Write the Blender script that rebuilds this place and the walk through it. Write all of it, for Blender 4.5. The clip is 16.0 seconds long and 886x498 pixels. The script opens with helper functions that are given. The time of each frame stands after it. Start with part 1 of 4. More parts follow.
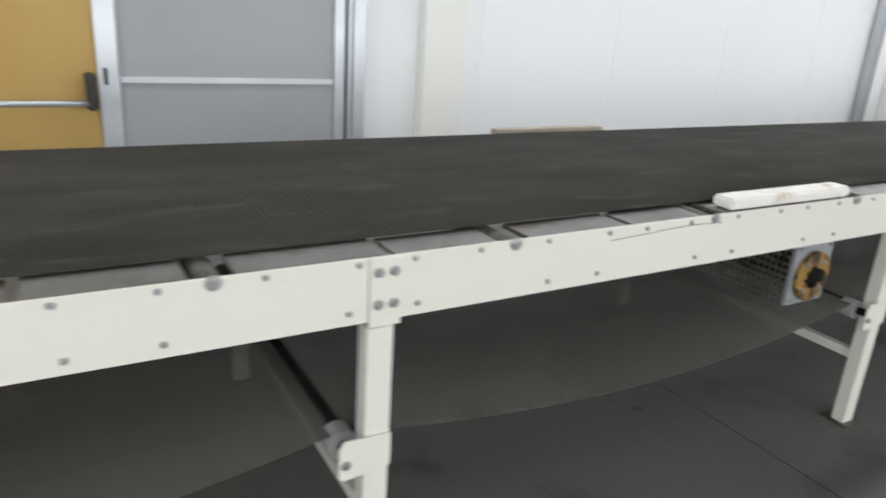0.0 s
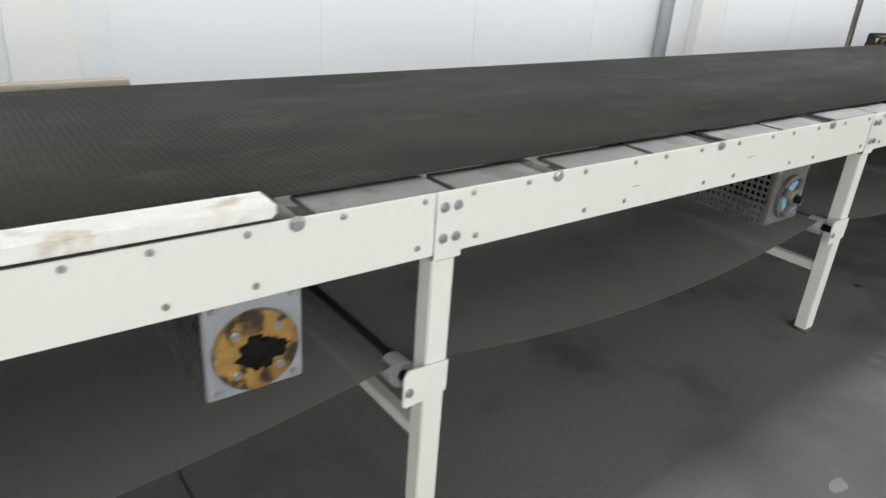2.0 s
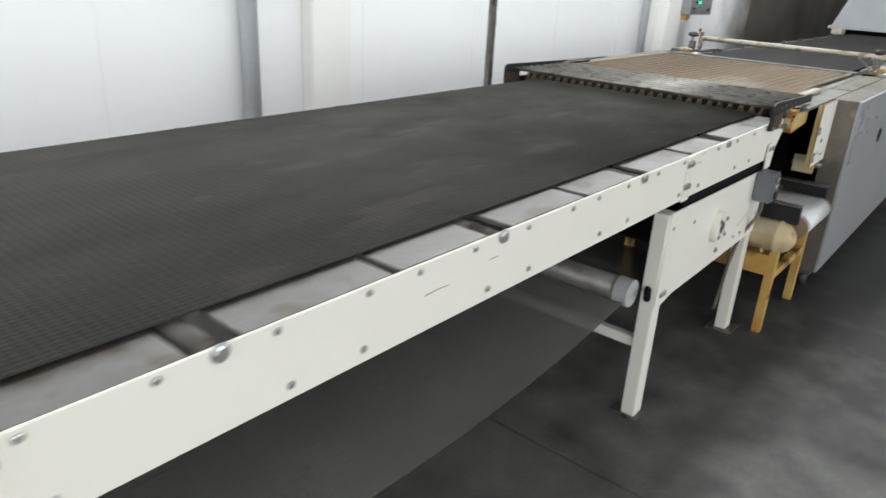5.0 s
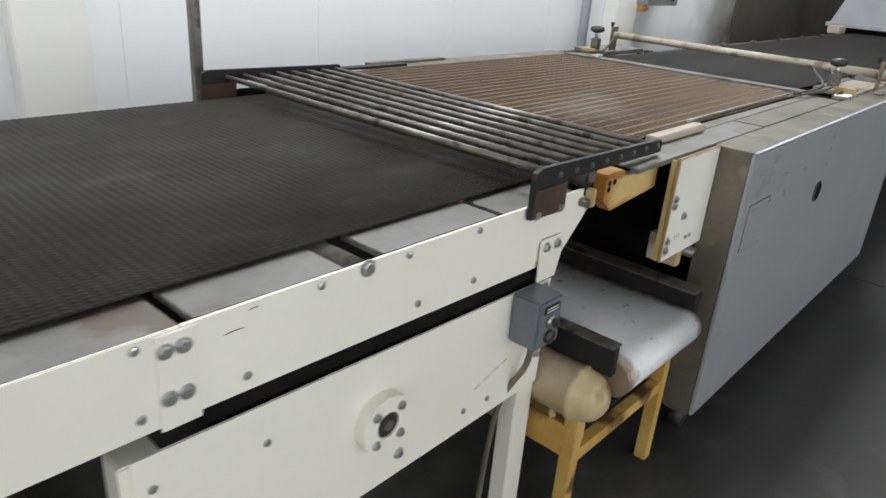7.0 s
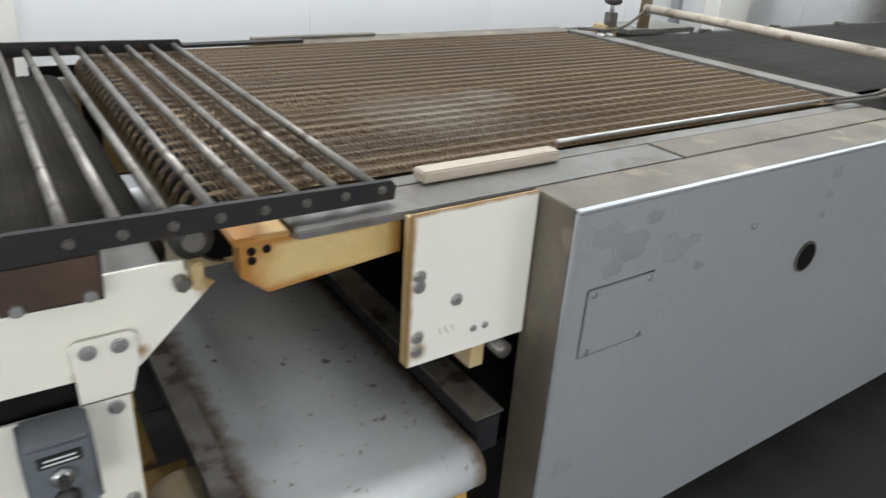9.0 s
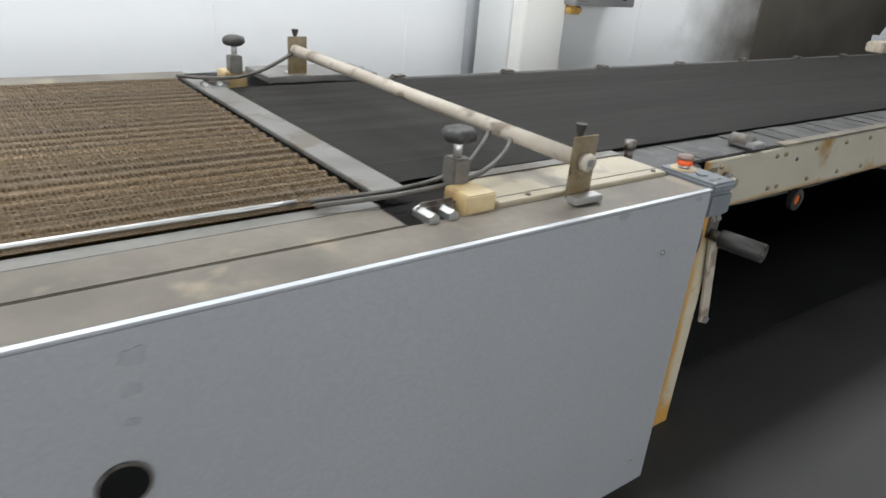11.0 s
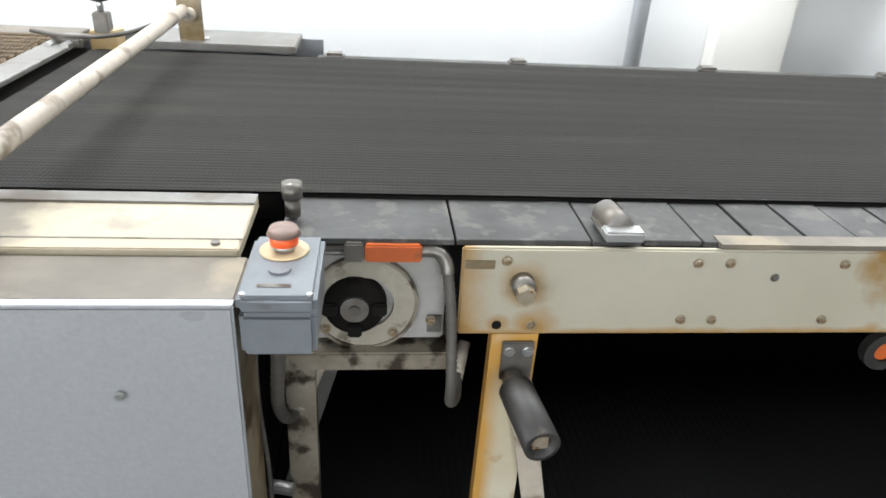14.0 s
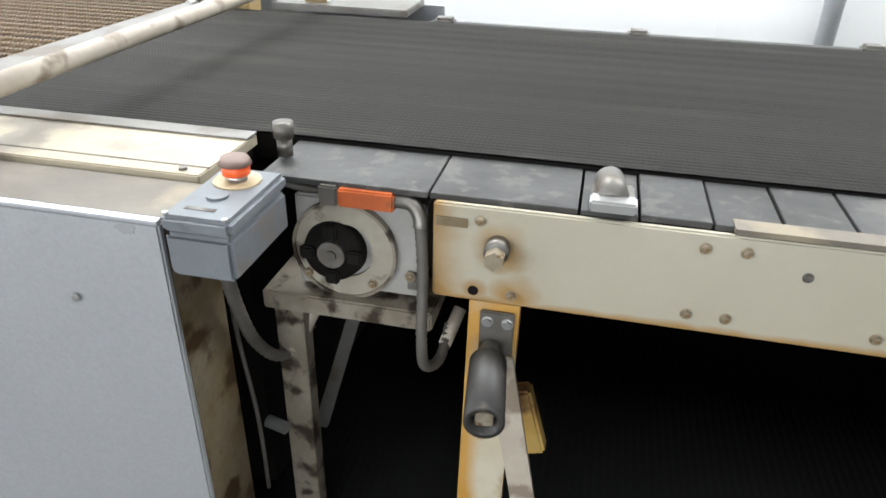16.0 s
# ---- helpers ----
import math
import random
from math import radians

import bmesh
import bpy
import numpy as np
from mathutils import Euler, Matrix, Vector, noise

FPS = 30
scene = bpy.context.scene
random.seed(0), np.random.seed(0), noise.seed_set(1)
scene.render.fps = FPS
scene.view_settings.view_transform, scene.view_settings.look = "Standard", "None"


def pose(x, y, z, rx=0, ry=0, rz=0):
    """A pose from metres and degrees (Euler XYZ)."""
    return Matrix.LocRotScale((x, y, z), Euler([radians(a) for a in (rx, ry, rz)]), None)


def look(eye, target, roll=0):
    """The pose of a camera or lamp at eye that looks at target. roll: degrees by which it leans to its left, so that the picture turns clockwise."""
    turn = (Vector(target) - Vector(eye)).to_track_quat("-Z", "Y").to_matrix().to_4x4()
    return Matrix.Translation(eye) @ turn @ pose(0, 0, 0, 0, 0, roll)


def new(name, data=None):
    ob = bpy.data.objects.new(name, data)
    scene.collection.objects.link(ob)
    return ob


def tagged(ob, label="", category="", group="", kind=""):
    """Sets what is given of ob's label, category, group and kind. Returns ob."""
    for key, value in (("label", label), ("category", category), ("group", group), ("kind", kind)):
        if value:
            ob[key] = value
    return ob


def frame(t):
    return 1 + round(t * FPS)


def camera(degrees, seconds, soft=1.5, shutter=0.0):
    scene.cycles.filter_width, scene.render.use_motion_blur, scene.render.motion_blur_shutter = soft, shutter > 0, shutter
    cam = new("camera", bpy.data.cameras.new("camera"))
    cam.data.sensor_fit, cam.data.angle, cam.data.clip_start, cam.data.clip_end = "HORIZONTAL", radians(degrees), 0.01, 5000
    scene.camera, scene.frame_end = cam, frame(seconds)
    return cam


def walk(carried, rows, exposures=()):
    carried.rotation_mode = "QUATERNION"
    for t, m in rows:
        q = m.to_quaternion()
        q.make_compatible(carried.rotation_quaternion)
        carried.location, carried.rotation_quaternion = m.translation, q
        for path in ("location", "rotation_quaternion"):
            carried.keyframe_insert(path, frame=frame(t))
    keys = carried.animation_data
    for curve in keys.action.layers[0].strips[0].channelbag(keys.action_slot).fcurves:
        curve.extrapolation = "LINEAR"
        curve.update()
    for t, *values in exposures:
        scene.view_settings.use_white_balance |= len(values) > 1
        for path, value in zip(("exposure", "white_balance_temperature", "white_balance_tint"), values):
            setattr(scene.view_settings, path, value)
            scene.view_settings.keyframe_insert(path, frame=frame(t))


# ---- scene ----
cam = camera(65.1, 16.0, shutter=0.3)
PATH = [
    (0, (-0.266, -1.192, 1.401), (0.707, 0.432, 0.755), 3.8),
    (0.5, (0.168, -1.114, 1.349), (1.32, 0.362, 0.648), 4.4),
    (1, (0.633, -1.159, 1.404), (1.768, 0.33, 0.7), 3.6),
    (1.5, (1.076, -1.137, 1.397), (2.202, 0.303, 0.585), 4.4),
    (2, (1.461, -1.068, 1.397), (2.596, 0.367, 0.59), 4.3),
    (2.5, (1.882, -1.024, 1.389), (2.995, 0.469, 0.658), 2.4),
    (3, (2.236, -1.054, 1.411), (3.401, 0.405, 0.693), 2.5),
    (3.5, (2.76, -0.9, 1.43), (4.043, 0.443, 0.683), 3.2),
    (4, (3.176, -0.907, 1.407), (4.391, 0.492, 0.656), 2.6),
    (4.5, (3.652, -0.833, 1.394), (4.956, 0.476, 0.628), 3.2),
    (5, (4.174, -0.748, 1.416), (5.616, 0.421, 0.674), 3.2),
    (5.2, (4.378, -0.74, 1.402), (5.84, 0.42, 0.68), 2.9),
    (7.3, (6.133, -0.76, 1.385), (7.489, 0.471, 0.577), 5.1),
    (7.5, (6.258, -0.788, 1.403), (7.565, 0.471, 0.561), 5.2),
    (8, (6.56, -0.876, 1.41), (7.701, 0.507, 0.524), 5.0),
    (8.5, (6.833, -0.915, 1.379), (7.842, 0.567, 0.493), 4.2),
    (9, (7.083, -0.9, 1.383), (8.105, 0.578, 0.506), 3.7),
    (9.5, (7.402, -0.95, 1.387), (8.458, 0.518, 0.533), 3.1),
    (10, (7.742, -1.016, 1.406), (8.855, 0.419, 0.568), 3.6),
    (10.2, (7.892, -1.031, 1.399), (9.064, 0.369, 0.585), 4.2),
    (12.3, (9.293, -0.942, 1.504), (10.14, 0.672, 0.681), 5.6),
    (12.5, (9.403, -0.945, 1.484), (10.16, 0.71, 0.654), 4.7),
    (13, (9.649, -0.96, 1.455), (10.218, 0.762, 0.611), 3.9),
    (13.5, (9.858, -0.902, 1.418), (10.316, 0.846, 0.561), 5.0),
    (14, (10.066, -0.873, 1.401), (10.269, 0.891, 0.481), 3.6),
    (14.5, (10.164, -0.869, 1.369), (10.217, 0.883, 0.406), 3.3),
    (15, (10.256, -0.893, 1.371), (10.194, 0.86, 0.409), 3.4),
    (15.5, (10.343, -0.87, 1.383), (10.128, 0.884, 0.446), 2.3),
    (16, (10.399, -0.827, 1.342), (10.032, 0.886, 0.376), 1.4),
]
EXPOSURES = [(0, -0.22), (.5, -.15), (1, .03), (1.5, -.1), (5.2, -0.05), (7.3, -0.3), (8.0, -0.12), (9.0, -0.1), (9.5, 0.32), (10.0, -0.05), (10.2, -0.05), (12.3, 0.1), (13.5, 0.34), (14.0, 0.75), (14.5, .95), (15.0, .85), (16, 0.8)]
walk(cam, [(t, look(eye, goal, roll)) for t, eye, goal, roll in PATH], EXPOSURES)

# world, sun and large lights
w = bpy.data.worlds.new("daylight")
scene.world = w
w.use_nodes = True
sky = w.node_tree.nodes.new("ShaderNodeTexSky")
sky.sky_type, sky.sun_disc = "NISHITA", False
sky.sun_elevation, sky.sun_rotation = radians(48), radians(200)
w.node_tree.links.new(sky.outputs[0], w.node_tree.nodes["Background"].inputs[0])
w.node_tree.nodes["Background"].inputs[1].default_value = 0.1
sun = new("sun", bpy.data.lights.new("sun", "SUN"))
sun.data.energy, sun.data.angle, sun.data.color = 1.0, radians(10), (1, .96, .9)
sun.matrix_world = pose(0, 0, 20, 42, 0, 160)

# rooflights and windows out of view, added as light sources
ADDED_ROOFLIGHTS = [(x, y) for x in (-2.0, 3.0, 8.0, 13.0) for y in (-2.6, 1.4)]
ADDED_WINDOWS = [-1.5, 3.0, 7.5, 12.0]
CEIL = 5.0
SILL, HEAD = .4, 3.2


def area(name, m, sx, sy, watts, col=(.94, .975, 1)):
    a = new(name, bpy.data.lights.new(name, "AREA"))
    a.data.shape, a.data.size, a.data.size_y, a.data.energy, a.data.color = "RECTANGLE", sx, sy, watts, col
    a.matrix_world = m
    return a


# stronger at the far end, to brighten the north wall there
for lx, ly in ADDED_ROOFLIGHTS:
    area("added_roof_lamp", pose(lx, ly, CEIL + .02), 3.2, 1.0, {-2.0: 75, 3.0: 80, 8.0: 225, 13.0: 215}[lx] if ly > 0 else 10)
for lx in ADDED_WINDOWS:
    area("window_daylight", pose(lx, -6.95, (SILL + HEAD) / 2, 90, 0, 0), 3.0, HEAD - SILL, 175 if lx < 5 else 110)
# one more lamp from the west, added to lift the space under the conveyor
area("window_daylight", pose(-5.95, -3, (SILL + HEAD) / 2, 90, 0, -90), 5.0, HEAD - SILL, 170)


# materials
def material(name, a, b=None, rough=.5, metal=0.0, big=1.5, fine=40.0, bump=.15, dirt=None, dirt_at=.6, dirt_scale=4.0, spec=.5, stretch=(1, 1, 1), coords="Object", speck=.8):
    b = b or tuple(c * .8 for c in a)
    m = bpy.data.materials.new(name)
    m.use_nodes = True
    nt = m.node_tree
    N, L = nt.nodes, nt.links
    p = N["Principled BSDF"]
    tc = N.new("ShaderNodeTexCoord")
    mp = N.new("ShaderNodeMapping")
    mp.inputs["Scale"].default_value = stretch
    L.new(tc.outputs[coords], mp.inputs[0])

    def noise_tex(scale, detail):
        n = N.new("ShaderNodeTexNoise")
        n.inputs["Scale"].default_value, n.inputs["Detail"].default_value = scale, detail
        L.new(mp.outputs[0], n.inputs[0])
        return n

    def ramp(src, lo, hi):
        r = N.new("ShaderNodeMapRange")
        r.inputs[1].default_value, r.inputs[2].default_value = lo, hi
        L.new(src, r.inputs[0])
        return r.outputs[0]

    def mix(f, c1, c2):
        x = N.new("ShaderNodeMix")
        x.data_type = "RGBA"
        L.new(f, x.inputs[0])
        for sock, c in ((x.inputs[6], c1), (x.inputs[7], c2)):
            if isinstance(c, tuple):
                sock.default_value = (*c, 1)
            else:
                L.new(c, sock)
        return x.outputs[2]

    n1, n2 = noise_tex(big, 6), noise_tex(fine, 4)
    col = mix(ramp(n1.outputs[0], .35, .65), a, b)
    col = mix(ramp(n2.outputs[0], .3, 1.3), col, tuple(c * speck for c in a))
    if dirt:
        n3 = noise_tex(dirt_scale, 8)
        col = mix(ramp(n3.outputs[0], dirt_at, dirt_at + .09), col, dirt)
    L.new(col, p.inputs["Base Color"])
    rr = N.new("ShaderNodeMapRange")
    rr.inputs[3].default_value, rr.inputs[4].default_value = max(.04, rough - .1), min(1, rough + .12)
    L.new(n1.outputs[0], rr.inputs[0])
    L.new(rr.outputs[0], p.inputs["Roughness"])
    p.inputs["Metallic"].default_value = metal
    p.inputs["Specular IOR Level"].default_value = spec
    if bump:
        bp = N.new("ShaderNodeBump")
        bp.inputs["Strength"].default_value, bp.inputs["Distance"].default_value = bump, .004
        L.new(n2.outputs[0], bp.inputs["Height"])
        L.new(bp.outputs[0], p.inputs["Normal"])
    return m


def weave(m, pitch_x, pitch_y, strength, dist=.003, gaps=0.0):
    """Woven relief on a material; gaps: how much of it lets light through."""
    nt = m.node_tree
    N, L = nt.nodes, nt.links
    p = N["Principled BSDF"]
    tc = N.new("ShaderNodeTexCoord")
    outs = []
    for axis, pitch in (("X", pitch_x), ("Y", pitch_y)):
        wv = N.new("ShaderNodeTexWave")
        wv.wave_type, wv.bands_direction = "BANDS", axis
        wv.inputs["Scale"].default_value, wv.inputs["Distortion"].default_value = .314 / pitch, .4
        L.new(tc.outputs["Object"], wv.inputs[0])
        outs.append(wv.outputs["Fac"])
    mul = N.new("ShaderNodeMath")
    mul.operation = "MULTIPLY"
    L.new(outs[0], mul.inputs[0])
    L.new(outs[1], mul.inputs[1])
    bp = N.new("ShaderNodeBump")
    bp.inputs["Strength"].default_value, bp.inputs["Distance"].default_value = strength, dist
    L.new(mul.outputs[0], bp.inputs["Height"])
    L.new(bp.outputs[0], p.inputs["Normal"])
    if gaps:
        tr = N.new("ShaderNodeBsdfTransparent")
        ms = N.new("ShaderNodeMixShader")
        ms.inputs[0].default_value = 1 - gaps
        L.new(tr.outputs[0], ms.inputs[1])
        L.new(p.outputs[0], ms.inputs[2])
        L.new(ms.outputs[0], N["Material Output"].inputs[0])
    return m


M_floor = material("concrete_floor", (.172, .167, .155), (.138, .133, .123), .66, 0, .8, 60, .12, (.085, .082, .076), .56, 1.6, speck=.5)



def darken_along_x(m, x0, x1, darker_tone):
    """A patchy darker tone over a surface, growing along x."""
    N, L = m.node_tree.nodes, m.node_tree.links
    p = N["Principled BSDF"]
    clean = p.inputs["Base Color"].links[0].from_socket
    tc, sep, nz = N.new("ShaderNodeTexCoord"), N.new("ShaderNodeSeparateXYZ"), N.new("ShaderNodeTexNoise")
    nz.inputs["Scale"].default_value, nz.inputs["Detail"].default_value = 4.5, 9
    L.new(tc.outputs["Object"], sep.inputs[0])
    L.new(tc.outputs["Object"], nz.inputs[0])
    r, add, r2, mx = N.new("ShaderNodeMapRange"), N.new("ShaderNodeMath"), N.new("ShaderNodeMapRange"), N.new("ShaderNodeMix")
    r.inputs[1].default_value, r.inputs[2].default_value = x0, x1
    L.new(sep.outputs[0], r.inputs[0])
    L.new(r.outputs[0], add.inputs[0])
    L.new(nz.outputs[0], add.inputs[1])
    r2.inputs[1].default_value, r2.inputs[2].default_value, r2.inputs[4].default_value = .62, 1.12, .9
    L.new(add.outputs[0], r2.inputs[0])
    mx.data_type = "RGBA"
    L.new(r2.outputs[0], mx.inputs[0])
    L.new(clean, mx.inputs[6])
    mx.inputs[7].default_value = (*darker_tone, 1)
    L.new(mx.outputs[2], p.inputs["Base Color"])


darken_along_x(M_floor, 3.9, 9.8, (.024, .0232, .021))
M_wall = material("white_wall_panel", (.86, .865, .865), (.84, .845, .845), .5, 0, .5, 12, .0, speck=.98)
M_wall_n = material("white_wall_panel_north", (.86, .865, .865), (.84, .845, .845), .5, 0, .5, 12, .0, speck=.98)
M_soot = material("sooted_wall", (.12, .105, .085), (.06, .05, .04), .8, 0, 1.2, 20, .1)
M_pil = material("white_pilaster_paint", (.85, .835, .79), (.83, .81, .76), .55, 0, .8, 12, 0, speck=.97)
M_ceil = material("ceiling_sheet", (.62, .62, .6), (.55, .55, .53), .7, 0, 1, 20, .05)
M_cream = material("cream_paint", (.785, .76, .685), (.76, .73, .65), .36, 0, 1.2, 50, .03, (.5, .4, .25), .74, 14, speck=.95)
M_cream_stained = material("cream_paint_stained", (.44, .412, .335), (.38, .35, .27), .34, .1, 3.0, 50, .05, (.27, .165, .055), .62, 5, speck=.85)
M_rust = material("cream_paint_rusty", (.52, .45, .3), (.44, .28, .09), .45, 0, 5, 60, .12, (.2, .1, .03), .57, 8, speck=.7)
M_yellow = material("stained_yellow_paint", (.6, .41, .13), (.46, .24, .045), .45, 0, 6, 60, .12, (.12, .055, .02), .53, 8, speck=.6)
M_bracket = material("rusty_steel_bracket", (.2, .14, .06), (.32, .27, .2), .38, .5, 9, 60, .1, (.08, .045, .02), .55, 14, speck=.6)
M_oldrod = material("dirty_pale_rod", (.46, .41, .34), (.36, .31, .25), .5, 0, 9, 60, .08, (.2, .16, .12), .55, 14, speck=.7)
M_splash = material("pale_paint_splash", (.24, .24, .232), (.18, .18, .172), .6, 0, 14, 60, .1, (.2, .2, .19), .52, 25)
M_oil = material("oil_stain", (.05, .05, .048), (.08, .08, .077), .35, 0, 9, 60, .05, (.13, .128, .12), .5, 18)
M_belt = weave(material("belt_fabric", (.052, .0498, .0415), (.038, .0363, .0305), .78, 0, 2.2, 90, 0, (.058, .052, .044), .58, 5, .15, (.8, 2.2, 1), speck=.5), .018, .012, .7)
darken_along_x(M_belt, 5.0, 9.4, (.015, .0125, .0095))
M_belt_fine = weave(material("belt_weave_fine", (.021, .0195, .0172), (.0165, .0155, .014), .7, 0, 1.2, 120, 0, (.029, .0265, .0225), .60, 4, .12, (.25, 3, 1)), .008, .012, .3)
M_return = weave(material("belt_underside", (.098, .095, .08), (.078, .0755, .064), .75, 0, 1.5, 90, 0), .018, .012, .5, gaps=.3)
# return belt with its shade put into the colour; also for dark openings
M_shade_black = material("shade_black", (.006, .006, .006), (.004, .004, .004), .8, 0, 2, 90, 0, None, spec=.1)
M_mesh = weave(material("bronze_wire_mesh", (.1, .06, .02), (.06, .036, .014), .4, .35, 2.0, 70, 0, (.05, .032, .014), .58, 5, .5, (.15, 4, 1)), .012, .012, .8, .004)
M_slide = material("worn_aluminium", (.215, .207, .193), (.15, .143, .13), .42, .4, 5, 60, .08, (.12, .1, .08), .545, 8, speck=.6)
M_dusty = material("dusty_blue_steel", (.062, .061, .06), (.03, .029, .028), .5, .2, 9, 60, .1, (.085, .081, .075), .54, 24, speck=.5)
M_steel = material("zinc_steel", (.55, .55, .54), (.42, .42, .41), .32, .85, 8, 80, .06)
M_cabinet = material("grey_hammered_steel", (.42, .43, .445), (.38, .39, .405), .36, .4, 1.2, 160, .05, (.27, .275, .285), .68, 6, speck=.7)
M_smudge = material("dull_smudge", (.3, .307, .32), (.35, .358, .37), .45, .35, 20, 80, .05)
M_cap = material("dull_red_cap", (.22, .14, .115), (.16, .12, .1), .5, 0, 30, 80, .1)
M_grimy = material("grease_smeared_steel", (.33, .295, .24), (.2, .17, .125), .42, .3, 9, 60, .14, (.04, .028, .018), .51, 20, speck=.45)
M_cabtop = material("grimy_steel_top", (.165, .143, .112), (.1, .086, .07), .5, .15, 6, 60, .1, (.22, .185, .13), .58, 8, speck=.6)
M_planks = material("cream_cover_plate", (.39, .342, .252), (.31, .27, .195), .4, 0, 5, 60, .06, (.2, .175, .14), .56, 8, speck=.75)
# black of greasy parts, and of sheets that stand in for shade
M_dark = material("black_grease_and_shade", (.005, .0047, .0045), (.012, .01, .0085), .75, 0, 8, 50, .2, spec=.12)
M_blackpaint = material("black_painted_steel", (.016, .016, .018), (.026, .023, .02), .5, 0, 6, 60, .1, (.06, .035, .02), .58, 12, spec=.25)
M_rustplate = material("rusted_brown_plate", (.09, .05, .03), (.045, .028, .02), .6, .2, 9, 60, .2)
M_rod = material("worn_steel_rod", (.22, .205, .185), (.13, .12, .105), .38, .6, 14, 60, .06, (.06, .045, .035), .56, 16, speck=.6)
M_grey = material("grey_enamel", (.165, .18, .195), (.13, .142, .155), .4, .1, 7, 90, .06, (.1, .095, .09), .60, 14, speck=.7)
M_estop = material("grey_enamel_rusting", (.165, .18, .195), (.13, .142, .155), .4, .1, 7, 90, .06, (.1, .095, .09), .60, 14, speck=.7)
M_plastic = material("black_plastic", (.022, .021, .02), (.04, .036, .032), .5, 0, 14, 80, .08, (.09, .075, .06), .62, 30, speck=.6)
M_white = material("white_rubber_belt", (.76, .765, .765), (.64, .645, .645), .3, 0, 4, 60, .05, (.2, .15, .105), .64, 42)
M_red = material("red_button_plastic", (.9, .13, .03), (.8, .1, .02), .35, 0, 10, 40, 0)
M_orange = material("orange_plastic", (.55, .12, .02), (.38, .08, .02), .4, 0, 20, 60, .05, (.2, .07, .03), .6, 30)
M_label = material("yellow_label", (.48, .39, .24), (.36, .28, .17), .5, 0, 20, 60, 0)
M_blacklabel = material("black_label", (.015, .015, .015), None, .4, 0, 10, 60, 0)
M_textbar = material("white_print", (.7, .7, .7), None, .5, 0, 10, 60, 0)
M_wood = material("bare_wood", (.46, .4, .32), (.37, .32, .25), .6, 0, 3, 50, .15, (.25, .2, .15), .6, 6, .4, (1, 12, 12))
M_foam = material("white_plastic_block", (.84, .82, .77), (.78, .73, .64), .5, 0, 5, 40, .05, (.5, .4, .28), .62, 9)
M_ochre = material("ochre_door_panel", (.56, .36, .11), (.5, .31, .09), .55, 0, 2, 120, .05)
M_greypanel = material("grey_door_panel", (.40, .41, .42), (.37, .38, .39), .5, 0, 1.5, 200, .06)
M_alu = material("aluminium_profile", (.62, .64, .67), (.55, .57, .6), .33, .6, 3, 80, .03)
M_pipe = material("galvanised_pipe", (.66, .68, .71), (.58, .6, .63), .45, 0, 5, 60, .05)
M_blue = material("blue_enamel", (.22, .38, .47), (.2, .34, .42), .45, 0, 8, 60, .05)
M_grease = material("greasy_yellow_flange", (.38, .22, .055), (.2, .105, .03), .35, 0, 16, 60, .2, (.035, .022, .012), .5, 22, speck=.5)
M_dustplate = material("dusty_grey_plate", (.38, .37, .35), (.28, .27, .25), .45, .15, 7, 60, .08, (.17, .14, .1), .6, 14, speck=.7)
M_dustring = material("dust_caked_ring", (.37, .34, .275), (.28, .25, .2), .6, 0, 14, 60, .12, (.1, .08, .055), .57, 20, speck=.6)
M_nylon = material("grey_nylon", (.42, .42, .41), (.34, .34, .33), .45, 0, 10, 60, .05)
M_stainless = material("stainless_box", (.4, .4, .4), (.33, .33, .33), .3, .8, 3, 120, .04, None, .6, 4, .5, (1, 1, 10))
M_cable = material("grey_cable_sheath", (.1, .09, .08), (.065, .058, .05), .6, 0, 20, 80, .1)
M_oven = material("oven_grey_sheet", (.40, .41, .42), (.33, .34, .35), .4, .3, 2, 80, .05)
M_led = bpy.data.materials.new("green_lamp")
M_led.use_nodes = True
M_led.node_tree.nodes["Principled BSDF"].inputs["Base Color"].default_value = (0, .5, .25, 1)
M_led.node_tree.nodes["Principled BSDF"].inputs["Emission Color"].default_value = (0, 1, .45, 1)
M_led.node_tree.nodes["Principled BSDF"].inputs["Emission Strength"].default_value = 2.0
M_glass = bpy.data.materials.new("window_glass")
M_glass.use_nodes = True
M_glass.node_tree.nodes["Principled BSDF"].inputs["Transmission Weight"].default_value = 1
M_glass.node_tree.nodes["Principled BSDF"].inputs["Roughness"].default_value = .05


